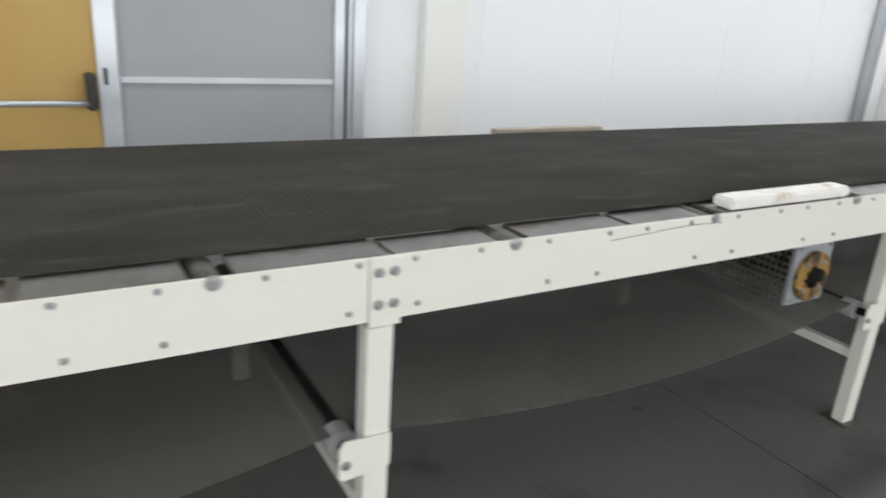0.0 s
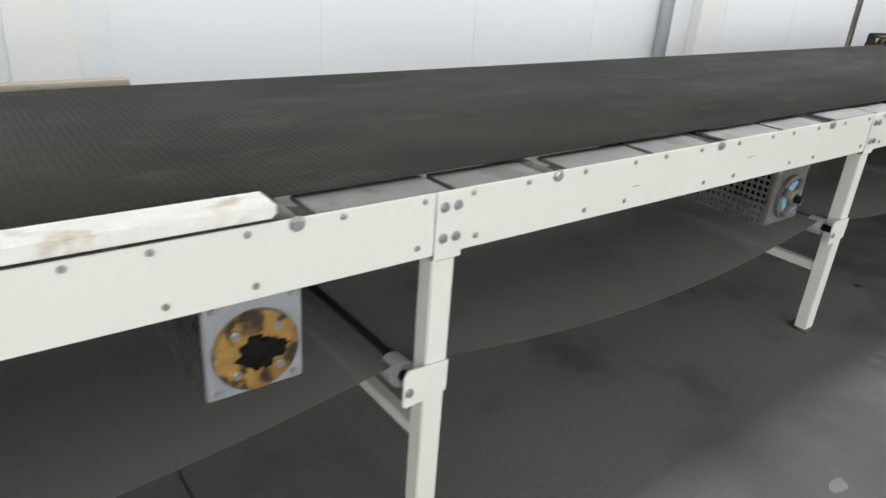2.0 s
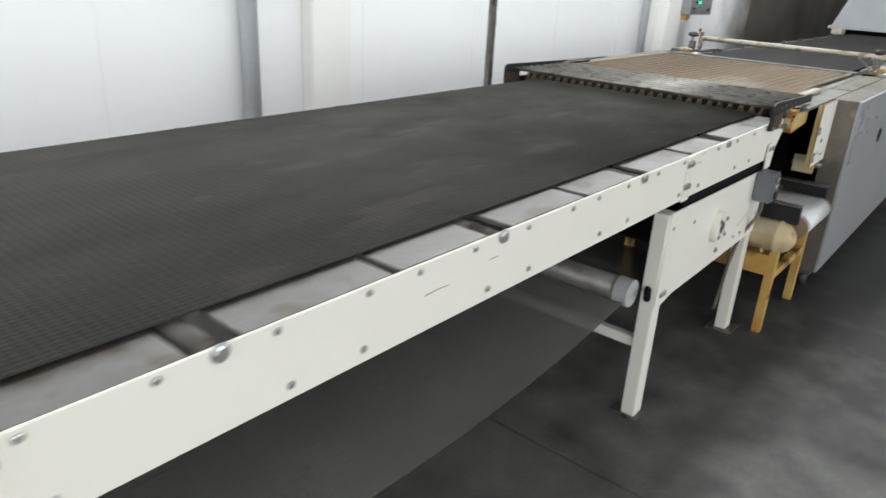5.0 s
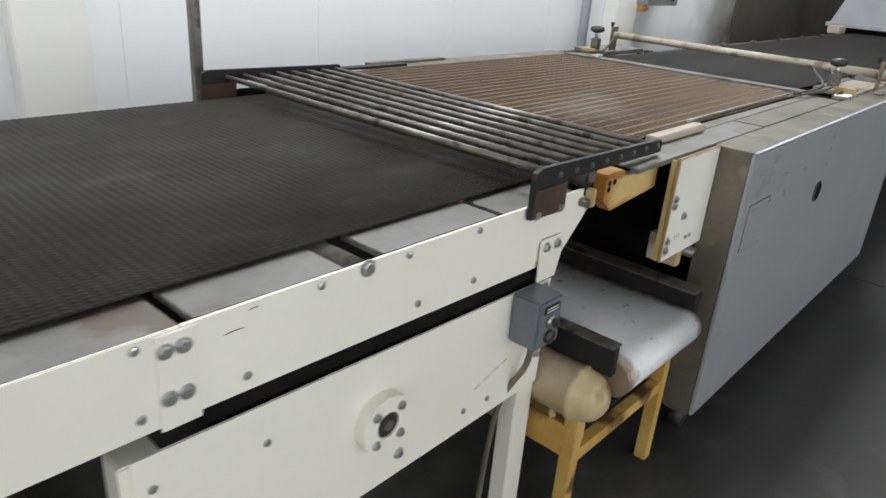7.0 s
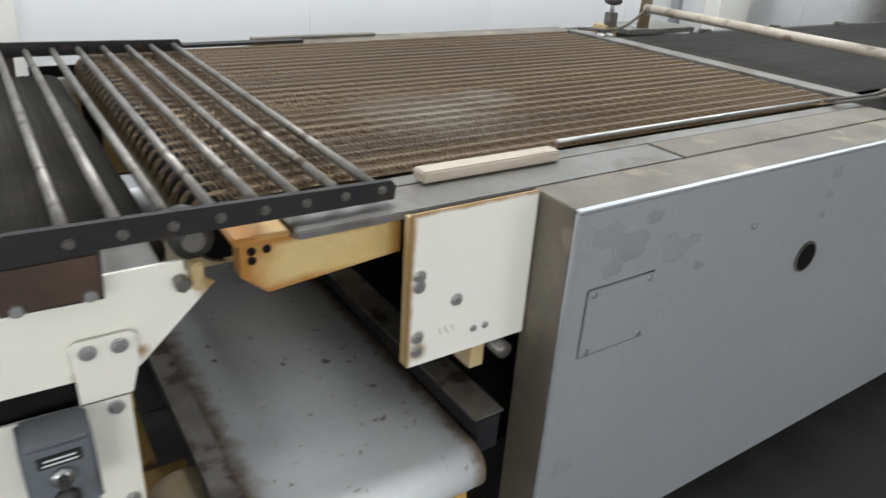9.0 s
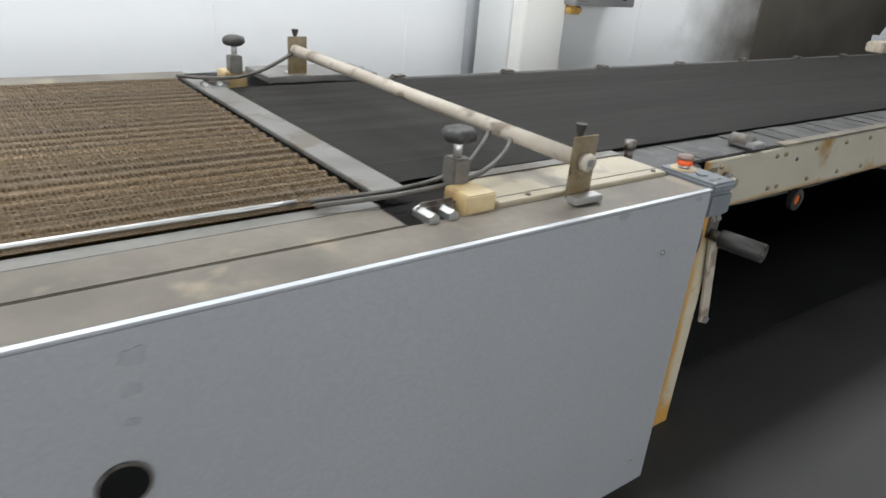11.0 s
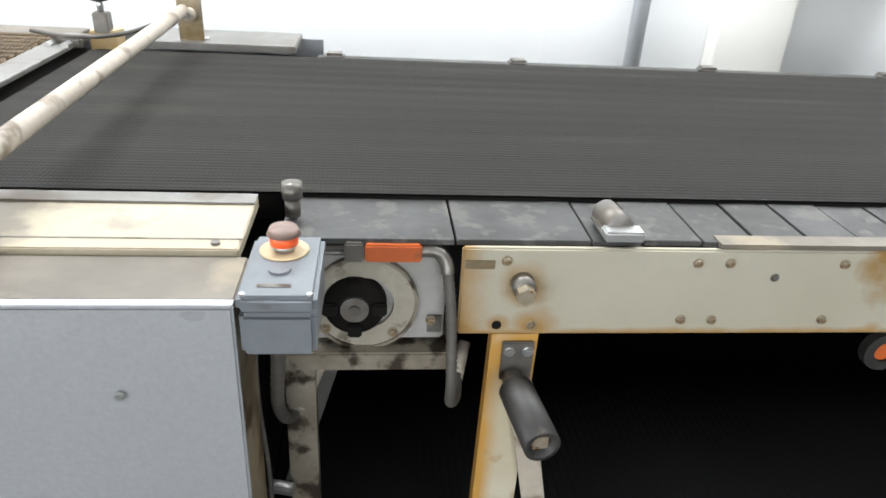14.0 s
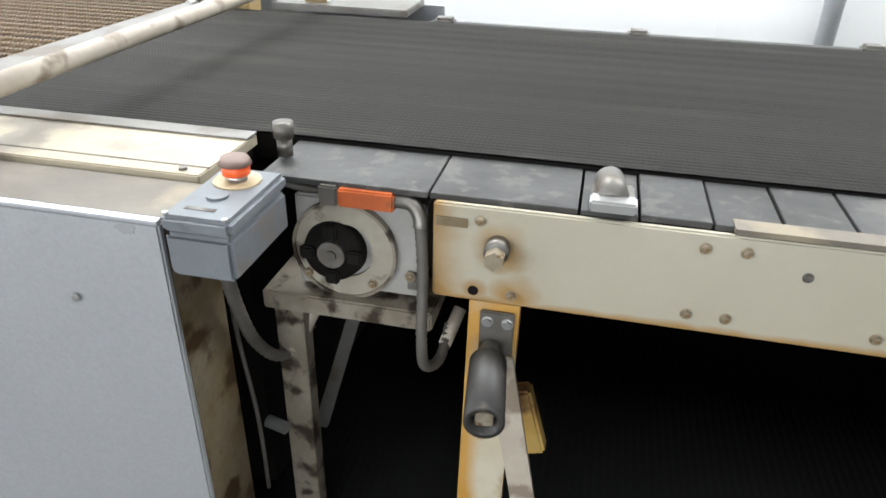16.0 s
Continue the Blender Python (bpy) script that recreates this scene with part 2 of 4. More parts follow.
def stained(m, terms, colour, scale=14.0):
    """Stains, and shade on the floor, that bleed from edges (axis, place, width) and from points (place, radius),
    broken up by noise.
    """
    N, L = m.node_tree.nodes, m.node_tree.links
    p = N["Principled BSDF"]
    clean = p.inputs["Base Color"].links[0].from_socket
    tc, sep, nz = N.new("ShaderNodeTexCoord"), N.new("ShaderNodeSeparateXYZ"), N.new("ShaderNodeTexNoise")
    nz.inputs["Scale"].default_value, nz.inputs["Detail"].default_value = scale, 8
    L.new(tc.outputs["Object"], sep.inputs[0])
    L.new(tc.outputs["Object"], nz.inputs[0])
    total = None
    for term in terms:
        if len(term) == 3:
            d = N.new("ShaderNodeMath")
            d.operation = "SUBTRACT"
            L.new(sep.outputs["xyz".index(term[0])], d.inputs[0])
            d.inputs[1].default_value = term[1]
            ab = N.new("ShaderNodeMath")
            ab.operation = "ABSOLUTE"
            L.new(d.outputs[0], ab.inputs[0])
            out, width = ab.outputs[0], term[2]
        else:
            d = N.new("ShaderNodeVectorMath")
            d.operation = "DISTANCE"
            L.new(tc.outputs["Object"], d.inputs[0])
            d.inputs[1].default_value = term[0]
            out, width = d.outputs["Value"], term[1]
        r = N.new("ShaderNodeMapRange")
        r.inputs[1].default_value, r.inputs[2].default_value, r.inputs[3].default_value, r.inputs[4].default_value = 0, width, 1, 0
        L.new(out, r.inputs[0])
        if total is None:
            total = r.outputs[0]
        else:
            mxm = N.new("ShaderNodeMath")
            mxm.operation = "MAXIMUM"
            L.new(total, mxm.inputs[0])
            L.new(r.outputs[0], mxm.inputs[1])
            total = mxm.outputs[0]
    add, cut, mx = N.new("ShaderNodeMath"), N.new("ShaderNodeMapRange"), N.new("ShaderNodeMix")
    L.new(total, add.inputs[0])
    L.new(nz.outputs[0], add.inputs[1])
    cut.inputs[1].default_value, cut.inputs[2].default_value, cut.inputs[4].default_value = .75, 1.35, .95
    L.new(add.outputs[0], cut.inputs[0])
    mx.data_type = "RGBA"
    L.new(cut.outputs[0], mx.inputs[0])
    L.new(clean, mx.inputs[6])
    mx.inputs[7].default_value = (*colour, 1)
    L.new(mx.outputs[2], p.inputs["Base Color"])
    return m


stained(M_mesh, (((7.95, .42, .955), .3), ((8.15, .5, .955), .16)), (.15, .125, .09), 34)
stained(M_wall_n, (("x", 14.9, 1.8),), (.09, .075, .055), 1.6)
# dark colour along the machine's base: its shade painted in, together with grime
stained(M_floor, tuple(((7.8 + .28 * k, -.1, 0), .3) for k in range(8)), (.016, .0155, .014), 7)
stained(M_floor, (((3.3, -.4, 0), .42), ((3.75, -.6, 0), .48)), (.085, .081, .073), 5)
RUST = (.31, .18, .055)
stained(M_cream_stained, (("z", .778, .018), ("x", 10.19, .09), ((10.295, .03, .874), .06), ((10.33, .03, .79), .06), ((10.318, .03, .796), .045), ((10.262, .03, .796), .03), ((10.21, .03, .785), .05), ((10.9, .03, .778), .03)), RUST)
M_leg = stained(material("ochre_edged_cream_leg", (.5, .46, .36), (.44, .38, .26), .42, 0, 5, 60, .1, (.26, .15, .05), .6, 7, speck=.75), (("x", 10.255, .045), ("z", .74, .12), ("z", 0, .2)), (.42, .22, .04), 9)
M_arm = stained(material("yellow_arm_paint", (.66, .50, .24), (.58, .40, .15), .42, 0, 5, 60, .08, (.2, .1, .03), .62, 9, speck=.7), (("x", 7.345, .09), ("z", .852, .03), ("z", .938, .02), ("x", 7.61, .04)), (.34, .14, .02))
M_wplate = stained(material("white_plate_paint", (.80, .78, .71), (.77, .74, .66), .38, 0, 2, 50, .03, speck=.95), (("x", 7.594, .014), ("z", .962, .01), ((7.612, -.074, .708), .03), ((7.612, -.074, .735), .02)), RUST, 22)
M_cutend = stained(material("cream_cut_end", (.81, .785, .705), (.785, .755, .67), .36, 0, 1.2, 50, .03, speck=.95), (("x", 7.31, .04), ((7.2, 0, .8), .02), ((7.12, 0, .78), .02)), RUST, 22)
stained(M_estop, (("x", 10.004, .006),), (.17, .1, .04), 18)
stained(M_white, (("x", 7.29, .07), ("x", 7.70, .04)), (.2, .135, .08), 30)

# mesh helpers
def box(bm, x0, x1, y0, y1, z0, z1, bevel=0.0, m=None):
    r = bmesh.ops.create_cube(bm, size=1)
    vs = r["verts"]
    t = Matrix.Translation(((x0 + x1) / 2, (y0 + y1) / 2, (z0 + z1) / 2)) @ Matrix.Diagonal((x1 - x0, y1 - y0, z1 - z0, 1))
    bmesh.ops.transform(bm, matrix=(m @ t) if m else t, verts=vs)
    if bevel:
        es = list({e for v in vs for e in v.link_edges})
        bmesh.ops.bevel(bm, geom=es, offset=bevel, segments=2, affect="EDGES", clamp_overlap=True)
    return bm


def B(*a, bevel=0.0, m=None):
    return box(bmesh.new(), *a, bevel=bevel, m=m)


def rod(bm, p, q, r, seg=14, r2=None):
    p, q = Vector(p), Vector(q)
    m = Matrix.Translation((p + q) / 2) @ (q - p).to_track_quat("Z", "Y").to_matrix().to_4x4()
    bmesh.ops.create_cone(bm, cap_ends=True, segments=seg, radius1=r, radius2=r if r2 is None else r2, depth=(q - p).length, matrix=m)
    return bm


def R(p, q, r, seg=14, r2=None):
    return rod(bmesh.new(), p, q, r, seg, r2)


def prism(bm, pts, axis, a, b):
    """A flat outline in the other two axes, given thickness from a to b along axis."""
    def place(u, v, k):
        return {"x": (k, u, v), "y": (u, k, v), "z": (u, v, k)}[axis]
    lo = [bm.verts.new(place(u, v, a)) for u, v in pts]
    hi = [bm.verts.new(place(u, v, b)) for u, v in pts]
    bm.faces.new(lo)
    bm.faces.new(hi[::-1])
    for i in range(len(pts)):
        j = (i + 1) % len(pts)
        bm.faces.new((lo[j], lo[i], hi[i], hi[j]))
    bmesh.ops.recalc_face_normals(bm, faces=bm.faces[:])
    return bm


def ring(bm, c, r_in, r_out, depth, seg=28):
    """A flat ring that faces -y, its front at c."""
    c = Vector(c)
    loops = []
    for r, d in ((r_in, depth), (r_in, 0), (r_out, 0), (r_out, depth)):
        loops.append([bm.verts.new(c + Vector((r * math.cos(t), d, r * math.sin(t)))) for t in [2 * math.pi * i / seg for i in range(seg)]])
    for a, b in zip(loops, loops[1:]):
        for i in range(seg):
            bm.faces.new((a[i], a[(i + 1) % seg], b[(i + 1) % seg], b[i]))
    bmesh.ops.recalc_face_normals(bm, faces=bm.faces[:])
    return bm


def tube(bm, pts, r, seg=8, sub=6, ribs=0.0):
    """A bent pipe or cable along a smooth line through the points; ribs: relief of a corrugated hose."""
    P = [Vector(p) for p in pts]
    line = []
    for i in range(len(P) - 1):
        p0, p1, p2, p3 = P[max(i - 1, 0)], P[i], P[i + 1], P[min(i + 2, len(P) - 1)]
        for k in range(sub):
            t = k / sub
            line.append(.5 * ((2 * p1) + (p2 - p0) * t + (2 * p0 - 5 * p1 + 4 * p2 - p3) * t * t + (3 * p1 - p0 - 3 * p2 + p3) * t ** 3))
    line.append(P[-1])
    prev, side = None, Vector((1, .13, .07))
    for k, c in enumerate(line):
        d = (line[min(k + 1, len(line) - 1)] - line[max(k - 1, 0)]).normalized()
        u = d.cross(side)
        u = u.normalized() if u.length > 1e-3 else d.orthogonal().normalized()
        v = d.cross(u)
        rr = r * (1 + (ribs if k % 2 else 0))
        lp = [bm.verts.new(c + rr * (math.cos(a) * u + math.sin(a) * v)) for a in [2 * math.pi * i / seg for i in range(seg)]]
        if prev:
            for i in range(seg):
                f = bm.faces.new((prev[i], prev[(i + 1) % seg], lp[(i + 1) % seg], lp[i]))
                f.smooth = True
        else:
            bm.faces.new(lp)
        prev = lp
    bm.faces.new(prev[::-1])
    bmesh.ops.recalc_face_normals(bm, faces=bm.faces[:])
    return bm


def perforated(bm, x, y0, y1, z0, z1, pitch):
    """A sheet across x with rows of round holes, every other row shifted."""
    nz, ny = max(1, int((z1 - z0) / pitch)), max(1, int((y1 - y0) / pitch))
    pz, py = (z1 - z0) / nz, (y1 - y0) / ny
    for i in range(nz):
        for j in range(ny):
            cy, cz = y0 + (j + .5) * py, z0 + (i + .5) * pz
            rim = [(-.5, -.5), (0, -.5), (.5, -.5), (.5, 0), (.5, .5), (0, .5), (-.5, .5), (-.5, 0)]
            out = [bm.verts.new((x, cy + a * py, cz + b * pz)) for a, b in rim]
            hole = [bm.verts.new((x, cy + .36 * py * math.cos(t), cz + .36 * pz * math.sin(t))) for t in [radians(225 + 45 * k) for k in range(8)]]
            back = [bm.verts.new(v.co + Vector((.002, 0, 0))) for v in hole]
            for k in range(8):
                n = (k + 1) % 8
                bm.faces.new((out[k], out[n], hole[n], hole[k]))
                bm.faces.new((hole[k], hole[n], back[n], back[k]))
    return bm


def link_mesh(name, bm, mat, smooth=False):
    me = bpy.data.meshes.new(name)
    if smooth:
        for f in bm.faces:
            f.smooth = True
    bm.to_mesh(me)
    bm.free()
    me.materials.append(mat)
    return new(name, me)


def part(name, bm, mat, parent, label="", smooth=False):
    ob = link_mesh(name, bm, mat, smooth)
    ob.parent = parent
    ob.matrix_parent_inverse = Matrix.Translation(-parent.location) if parent.type == "EMPTY" else Matrix()
    if label:
        ob["label"] = label
    return ob


def thing(name, at, label, category, group=""):
    ob = new(name)
    ob.location = at
    return tagged(ob, label, category, group)


def solid(name, bm, mat, label, category, kind="", group=""):
    return tagged(link_mesh(name, bm, mat), label, category, group, kind)


def bolt_mesh(name, r, h, mat, hexed=True):
    bm = bmesh.new()
    rod(bm, (0, 0, 0), (0, -.0015, 0), r * 1.25, 12)
    rod(bm, (0, -.0015, 0), (0, -h, 0), r, 6 if hexed else 12, r * .86)
    me = bpy.data.meshes.new(name)
    bm.to_mesh(me)
    bm.free()
    me.materials.append(mat)
    return me


BOLT = bolt_mesh("bolt", .0095, .007, M_steel)
SCREW = bolt_mesh("screw", .0055, .004, M_steel, False)
SCREW_DARK = bolt_mesh("dark_screw", .0058, .004, M_rod, False)
AXLE = bolt_mesh("axle_bolt", .0125, .008, M_steel)
M_tanbolt = material("rust_tinged_bolt", (.4, .35, .27), (.28, .22, .14), .4, .6, 40, 80, .08, (.2, .11, .04), .58, 60)
TAN = bolt_mesh("rusty_bolt", .0068, .006, M_tanbolt, False)
SMALL = bolt_mesh("small_bolt", .0075, .006, M_steel)


def fasten(me, x, y, z, parent, name="bolt"):
    ob = new(name, me)
    ob.parent = parent
    ob.matrix_parent_inverse = Matrix.Translation(-parent.location) if parent.type == "EMPTY" else Matrix()
    ob.matrix_basis = pose(x, y, z, 0, random.uniform(0, 60), 0)
    return ob


# the hall
JOINTS_X, JOINTS_Y = (-6.0, -2.15, 1.85, 5.85, 9.85, 13.85, 20.0), (-7.0, -3.3, .9, 4.0)
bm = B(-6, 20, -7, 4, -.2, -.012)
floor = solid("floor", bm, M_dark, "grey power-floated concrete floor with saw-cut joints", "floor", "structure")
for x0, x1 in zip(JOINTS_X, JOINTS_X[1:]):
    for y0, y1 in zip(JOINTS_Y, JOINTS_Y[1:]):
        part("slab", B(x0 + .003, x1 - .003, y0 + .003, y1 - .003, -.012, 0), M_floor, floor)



def splash(cx, cy, r, mat, name):
    """A flat ragged patch on the floor."""
    n = 22
    pts = []
    for i in range(n):
        t = 2 * math.pi * i / n
        k = r * (1 + .35 * noise.noise((cx * 9 + 1.7 * math.cos(t), cy * 9 + 1.7 * math.sin(t), r * 50)))
        pts.append((cx + 1.3 * k * math.cos(t), cy + .8 * k * math.sin(t)))
    part(name, prism(bmesh.new(), pts, "z", .0003, .0012), mat, floor)


for cx, cy, r in ((3.0, -.55, .04), (3.44, -.54, .03), (4.76, -.22, .03), (5.4, -.3, .022), (2.62, -.42, .012)):
    splash(cx, cy, r, M_splash, "paint_splash")
for cx, cy, r in ((1.62, .42, .02), (4.35, -.28, .05), (5.0, .1, .03), (3.9, -.75, .05), (1.42, .3, .008)):
    splash(cx, cy, r, M_oil, "oil_stain")

# the north wall stands a little out of line with the conveyors
WALL = Matrix.Translation((1.4, 2.8, 0)) @ Matrix.Rotation(-.02, 4, "Z")


def wbox(*a, bevel=0.0):
    return B(*a, bevel=bevel, m=WALL)


DOOR_X0, DOOR_X1, DOOR_H = -2.60, .07, 2.15
bm = wbox(-7.4, DOOR_X0, 0, .2, 0, CEIL)
box(bm, DOOR_X0, DOOR_X1, 0, .2, DOOR_H, CEIL, m=WALL)
box(bm, DOOR_X1, 18.8, 0, .2, 0, CEIL, m=WALL)
wall_n = solid("wall_north", bm, M_wall_n, "white painted insulated panel wall of the hall", "wall", "structure")
# panel joints
for px in (.9, 2.05, 3.2, 4.35, 6.05, 7.2, 8.35, 9.5, 11.6):
    part("joint_strip", wbox(px, px + .012, -.003, .001, 0, CEIL), M_wall_n, wall_n)
wall_soot = solid("wall_north_end", wbox(13.2, 18.6, -.02, -.002, 0, 2.6), M_soot, "soot-blackened brown wall sheeting behind the oven", "wall", "structure")
for i, (c, wide, deep, pipe_x, pipe_r) in enumerate(((.44, .29, .09, 0, 0), (5.555, .31, .10, 5.15, .05), (10.33, .36, .13, 9.95, .04))):
    bm = wbox(c, c + wide, -deep, 0, 0, CEIL, bevel=.006)
    solid("pilaster_%d" % (i + 1), bm, M_pil, "white boxed steel column against the wall", "pilaster", "structure")
    x = pipe_x
    if i:
        g = thing("downpipe", WALL @ Vector((x, -.06, 0)), "galvanised vertical pipe on the white wall", "pipe", "wall pipes")
        part("pipe", R(WALL @ Vector((x, -.06, 0)), WALL @ Vector((x, -.06, CEIL)), pipe_r, 20), M_pipe, g, smooth=True)
        for z in (2.2, 3.8):
            part("clip", wbox(x - pipe_r - .012, x + pipe_r + .012, -.115, 0, z, z + .03), M_pipe, g)

# emergency door
door = tagged(link_mesh("door_1", wbox(DOOR_X1 - .075, DOOR_X1, -.05, .12, 0, DOOR_H, bevel=.004), M_alu), "closed double door with ochre and grey leaves in aluminium frame", "door", "", "structure")
part("frame_post", wbox(DOOR_X0, DOOR_X0 + .06, -.05, .12, 0, DOOR_H), M_alu, door)
part("frame_head", wbox(DOOR_X0 + .06, DOOR_X1 - .075, -.05, .12, DOOR_H - .07, DOOR_H), M_alu, door)
part("frame_edge", wbox(DOOR_X1 - .1, DOOR_X1 - .078, -.03, .12, 0, DOOR_H - .07), M_alu, door)
gl = part("grey_leaf", wbox(-1.27, -.115, 0, .04, .02, 2.06), M_greypanel, door, "grey panelled door leaf")
for z in (.962, .02, 2.0):
    part("leaf_rail", wbox(-1.27, -.115, -.012, .0, z - .012, z + .018), M_alu, gl)
part("leaf_stile", wbox(-.113, -.05, -.02, .05, .02, 2.06, bevel=.004), M_alu, gl)
part("leaf_stile", wbox(-1.375, -1.275, -.03, .05, .02, 2.06, bevel=.004), M_alu, gl)
part("lock_slot", wbox(-1.35, -1.33, -.034, -.03, .94, 1.025), M_plastic, gl, "black lock slot")
ol = part("ochre_leaf", wbox(-2.53, -1.377, 0, .04, .02, 2.06), M_ochre, door, "ochre door leaf with push bar")
bar = part("push_bar", R(WALL @ Vector((-2.45, -.1, .855)), WALL @ Vector((-1.41, -.1, .855)), .016), M_alu, ol, "chrome push bar", True)
part("bar_bracket", wbox(-1.44, -1.39, -.12, 0, .82, 1.0, bevel=.01), M_plastic, ol, "black push-bar bracket")

# unseen closing walls and roof; the windows and rooflights are added for light
bm = B(-6, 20, -7.2, -7, 0, SILL)
box(bm, -6, 20, -7.2, -7, HEAD, CEIL)
xs = [-6.0] + [v for lx in ADDED_WINDOWS for v in (lx - 1.5, lx + 1.5)] + [20.0]
for a, b in zip(xs[::2], xs[1::2]):
    box(bm, a, b, -7.2, -7, SILL, HEAD)
solid("wall_south", bm, M_wall, "unseen white hall wall with a row of added windows", "wall", "structure")
for i, lx in enumerate(ADDED_WINDOWS):
    wn = solid("window_%d" % (i + 1), B(lx - 1.5, lx + 1.5, -7.14, -7.08, SILL, SILL + .05), M_alu, "unseen tall aluminium window, added for its light", "window", "structure")
    for k in range(4):
        part("mullion", B(lx - 1.5 + k * .98, lx - 1.44 + k * .98, -7.14, -7.08, SILL + .05, HEAD - .05), M_alu, wn)
    part("head", B(lx - 1.5, lx + 1.5, -7.14, -7.08, HEAD - .05, HEAD), M_alu, wn)
    pane = part("pane", B(lx - 1.44, lx + 1.44, -7.115, -7.105, SILL + .05, HEAD - .05), M_glass, wn)
    pane.visible_shadow = False
# unseen west wall; its window is added to send light under the conveyor
bm = B(-6.2, -6, -7, -5.5, 0, CEIL)
box(bm, -6.2, -6, -.5, 3.3, 0, CEIL)
box(bm, -6.2, -6, -5.5, -.5, 0, SILL)
box(bm, -6.2, -6, -5.5, -.5, HEAD, CEIL)
solid("wall_west", bm, M_wall, "unseen white hall wall with an added wide window", "wall", "structure")
wn = solid("window_5", B(-6.14, -6.08, -5.5, -.5, SILL, SILL + .05), M_alu, "unseen wide aluminium window, added for its light", "window", "structure")
for k in range(6):
    part("mullion", B(-6.14, -6.08, -5.5 + k * .988, -5.44 + k * .988, SILL + .05, HEAD - .05), M_alu, wn)
part("head", B(-6.14, -6.08, -5.5, -.5, HEAD - .05, HEAD), M_alu, wn)
pane = part("pane", B(-6.115, -6.105, -5.44, -.56, SILL + .05, HEAD - .05), M_glass, wn)
pane.visible_shadow = False
solid("wall_east", B(20, 20.2, -7, 2.4, 0, CEIL), M_wall, "plain white hall wall", "wall", "structure")
bm = bmesh.new()
ys = (-7.2, -3.1, -2.1, .9, 1.9, 4.0)
for k, (y0, y1) in enumerate(zip(ys, ys[1:])):
    if k % 2 == 0:
        box(bm, -6.2, 20.2, y0, y1, CEIL, CEIL + .15)
    else:
        xs = [-6.2] + [v for lx in (-2.0, 3.0, 8.0, 13.0) for v in (lx - 1.6, lx + 1.6)] + [20.2]
        for a, b in zip(xs[::2], xs[1::2]):
            box(bm, a, b, y0, y1, CEIL, CEIL + .15)
solid("ceiling", bm, M_ceil, "unseen pale sheet-metal roof with added rooflights", "ceiling", "structure")

# wall cabinet with a green lamp
cab = thing("control_panel", WALL @ Vector((10.9, -.1, 1.12)), "stainless wall control panel with a lit green lamp", "control panel")
part("housing", wbox(10.66, 11.24, -.24, -.002, 1.11, 1.75, bevel=.006), M_stainless, cab)
part("lamp_green", R(WALL @ Vector((10.87, -.24, 1.24)), WALL @ Vector((10.87, -.255, 1.24)), .014), M_led, cab, "lit green lamp")
for x, z in ((10.78, 1.245), (10.74, 1.18), (11.12, 1.165)):
    part("knob", R(WALL @ Vector((x, -.24, z)), WALL @ Vector((x, -.26, z)), .013), M_plastic, cab)
part("gland", wbox(10.68, 10.78, -.2, -.08, 1.05, 1.11, bevel=.015), M_yellow, cab, "brass-coloured cable gland")
part("key", R(WALL @ Vector((10.72, -.03, .98)), WALL @ Vector((10.69, -.03, .92)), .006), M_steel, cab)


def screw_row(me, xs, y, z, parent, name):
    for x in xs:
        fasten(me, x, y, z, parent, name)


# the long white conveyor
RAIL_LO, RAIL_HI, TOP = .785, .927, .928
SEAMS = (-3.72, -1.72, .28, 2.28, 4.28, 6.30)
ROLLERS = [-.026 + .6645 * k for k in range(-5, 11)]
conv = thing("belt_conveyor", (1.8, .65, 0), "long white-painted steel conveyor with a grey-brown fabric belt", "conveyor")
ends = SEAMS[1:] + (7.31,)
for side, y0, y1 in ((0, 0.0, .006), (1, 1.259, 1.265)):
    for a, b in zip(SEAMS, ends):
        if side:
            bm = B(a + .001, b - .001, y0, y1, RAIL_LO, .91, bevel=.0015)
        elif b < 7:
            bm = B(a + .001, b - .001, y0, y1, RAIL_LO, RAIL_HI, bevel=.0015)
        else:
            bm = prism(bmesh.new(), ((a + .001, RAIL_HI), (a + .001, RAIL_LO + .003), (7.195, RAIL_LO - .01), (7.31, .884), (7.27, .912), (7.27, RAIL_HI)), "y", y0, y1)
        box(bm, a + .001, min(b, 7.19) - .001, y0 + (.006 if not side else -.034), y1 + (.034 if not side else -.006), RAIL_LO + .001, RAIL_LO + .005)
        rail = part("side_rail", bm, M_cutend if b > 7 else M_cream, conv)
        if side:
            continue
        for r in ROLLERS:
            if a < r < b:
                fasten(AXLE, r, -.001, .917, rail, "axle_bolt")
            screw_row(SCREW, [x for x in (r - .255, r - .093, r + .095, r + .283) if a + .01 < x < b - .02 and not a < x < a + .07], -.001, .914, rail, "screw")
        screw_row(SCREW, [x + k for k in (-4, -2, 0, 2, 4, 6) for x in (-.272, -.115, .237, .393, .742, .896, 1.248, 1.40) if a + .01 < x + k < min(b, 7.1) - .02], -.001, .812, rail, "screw")

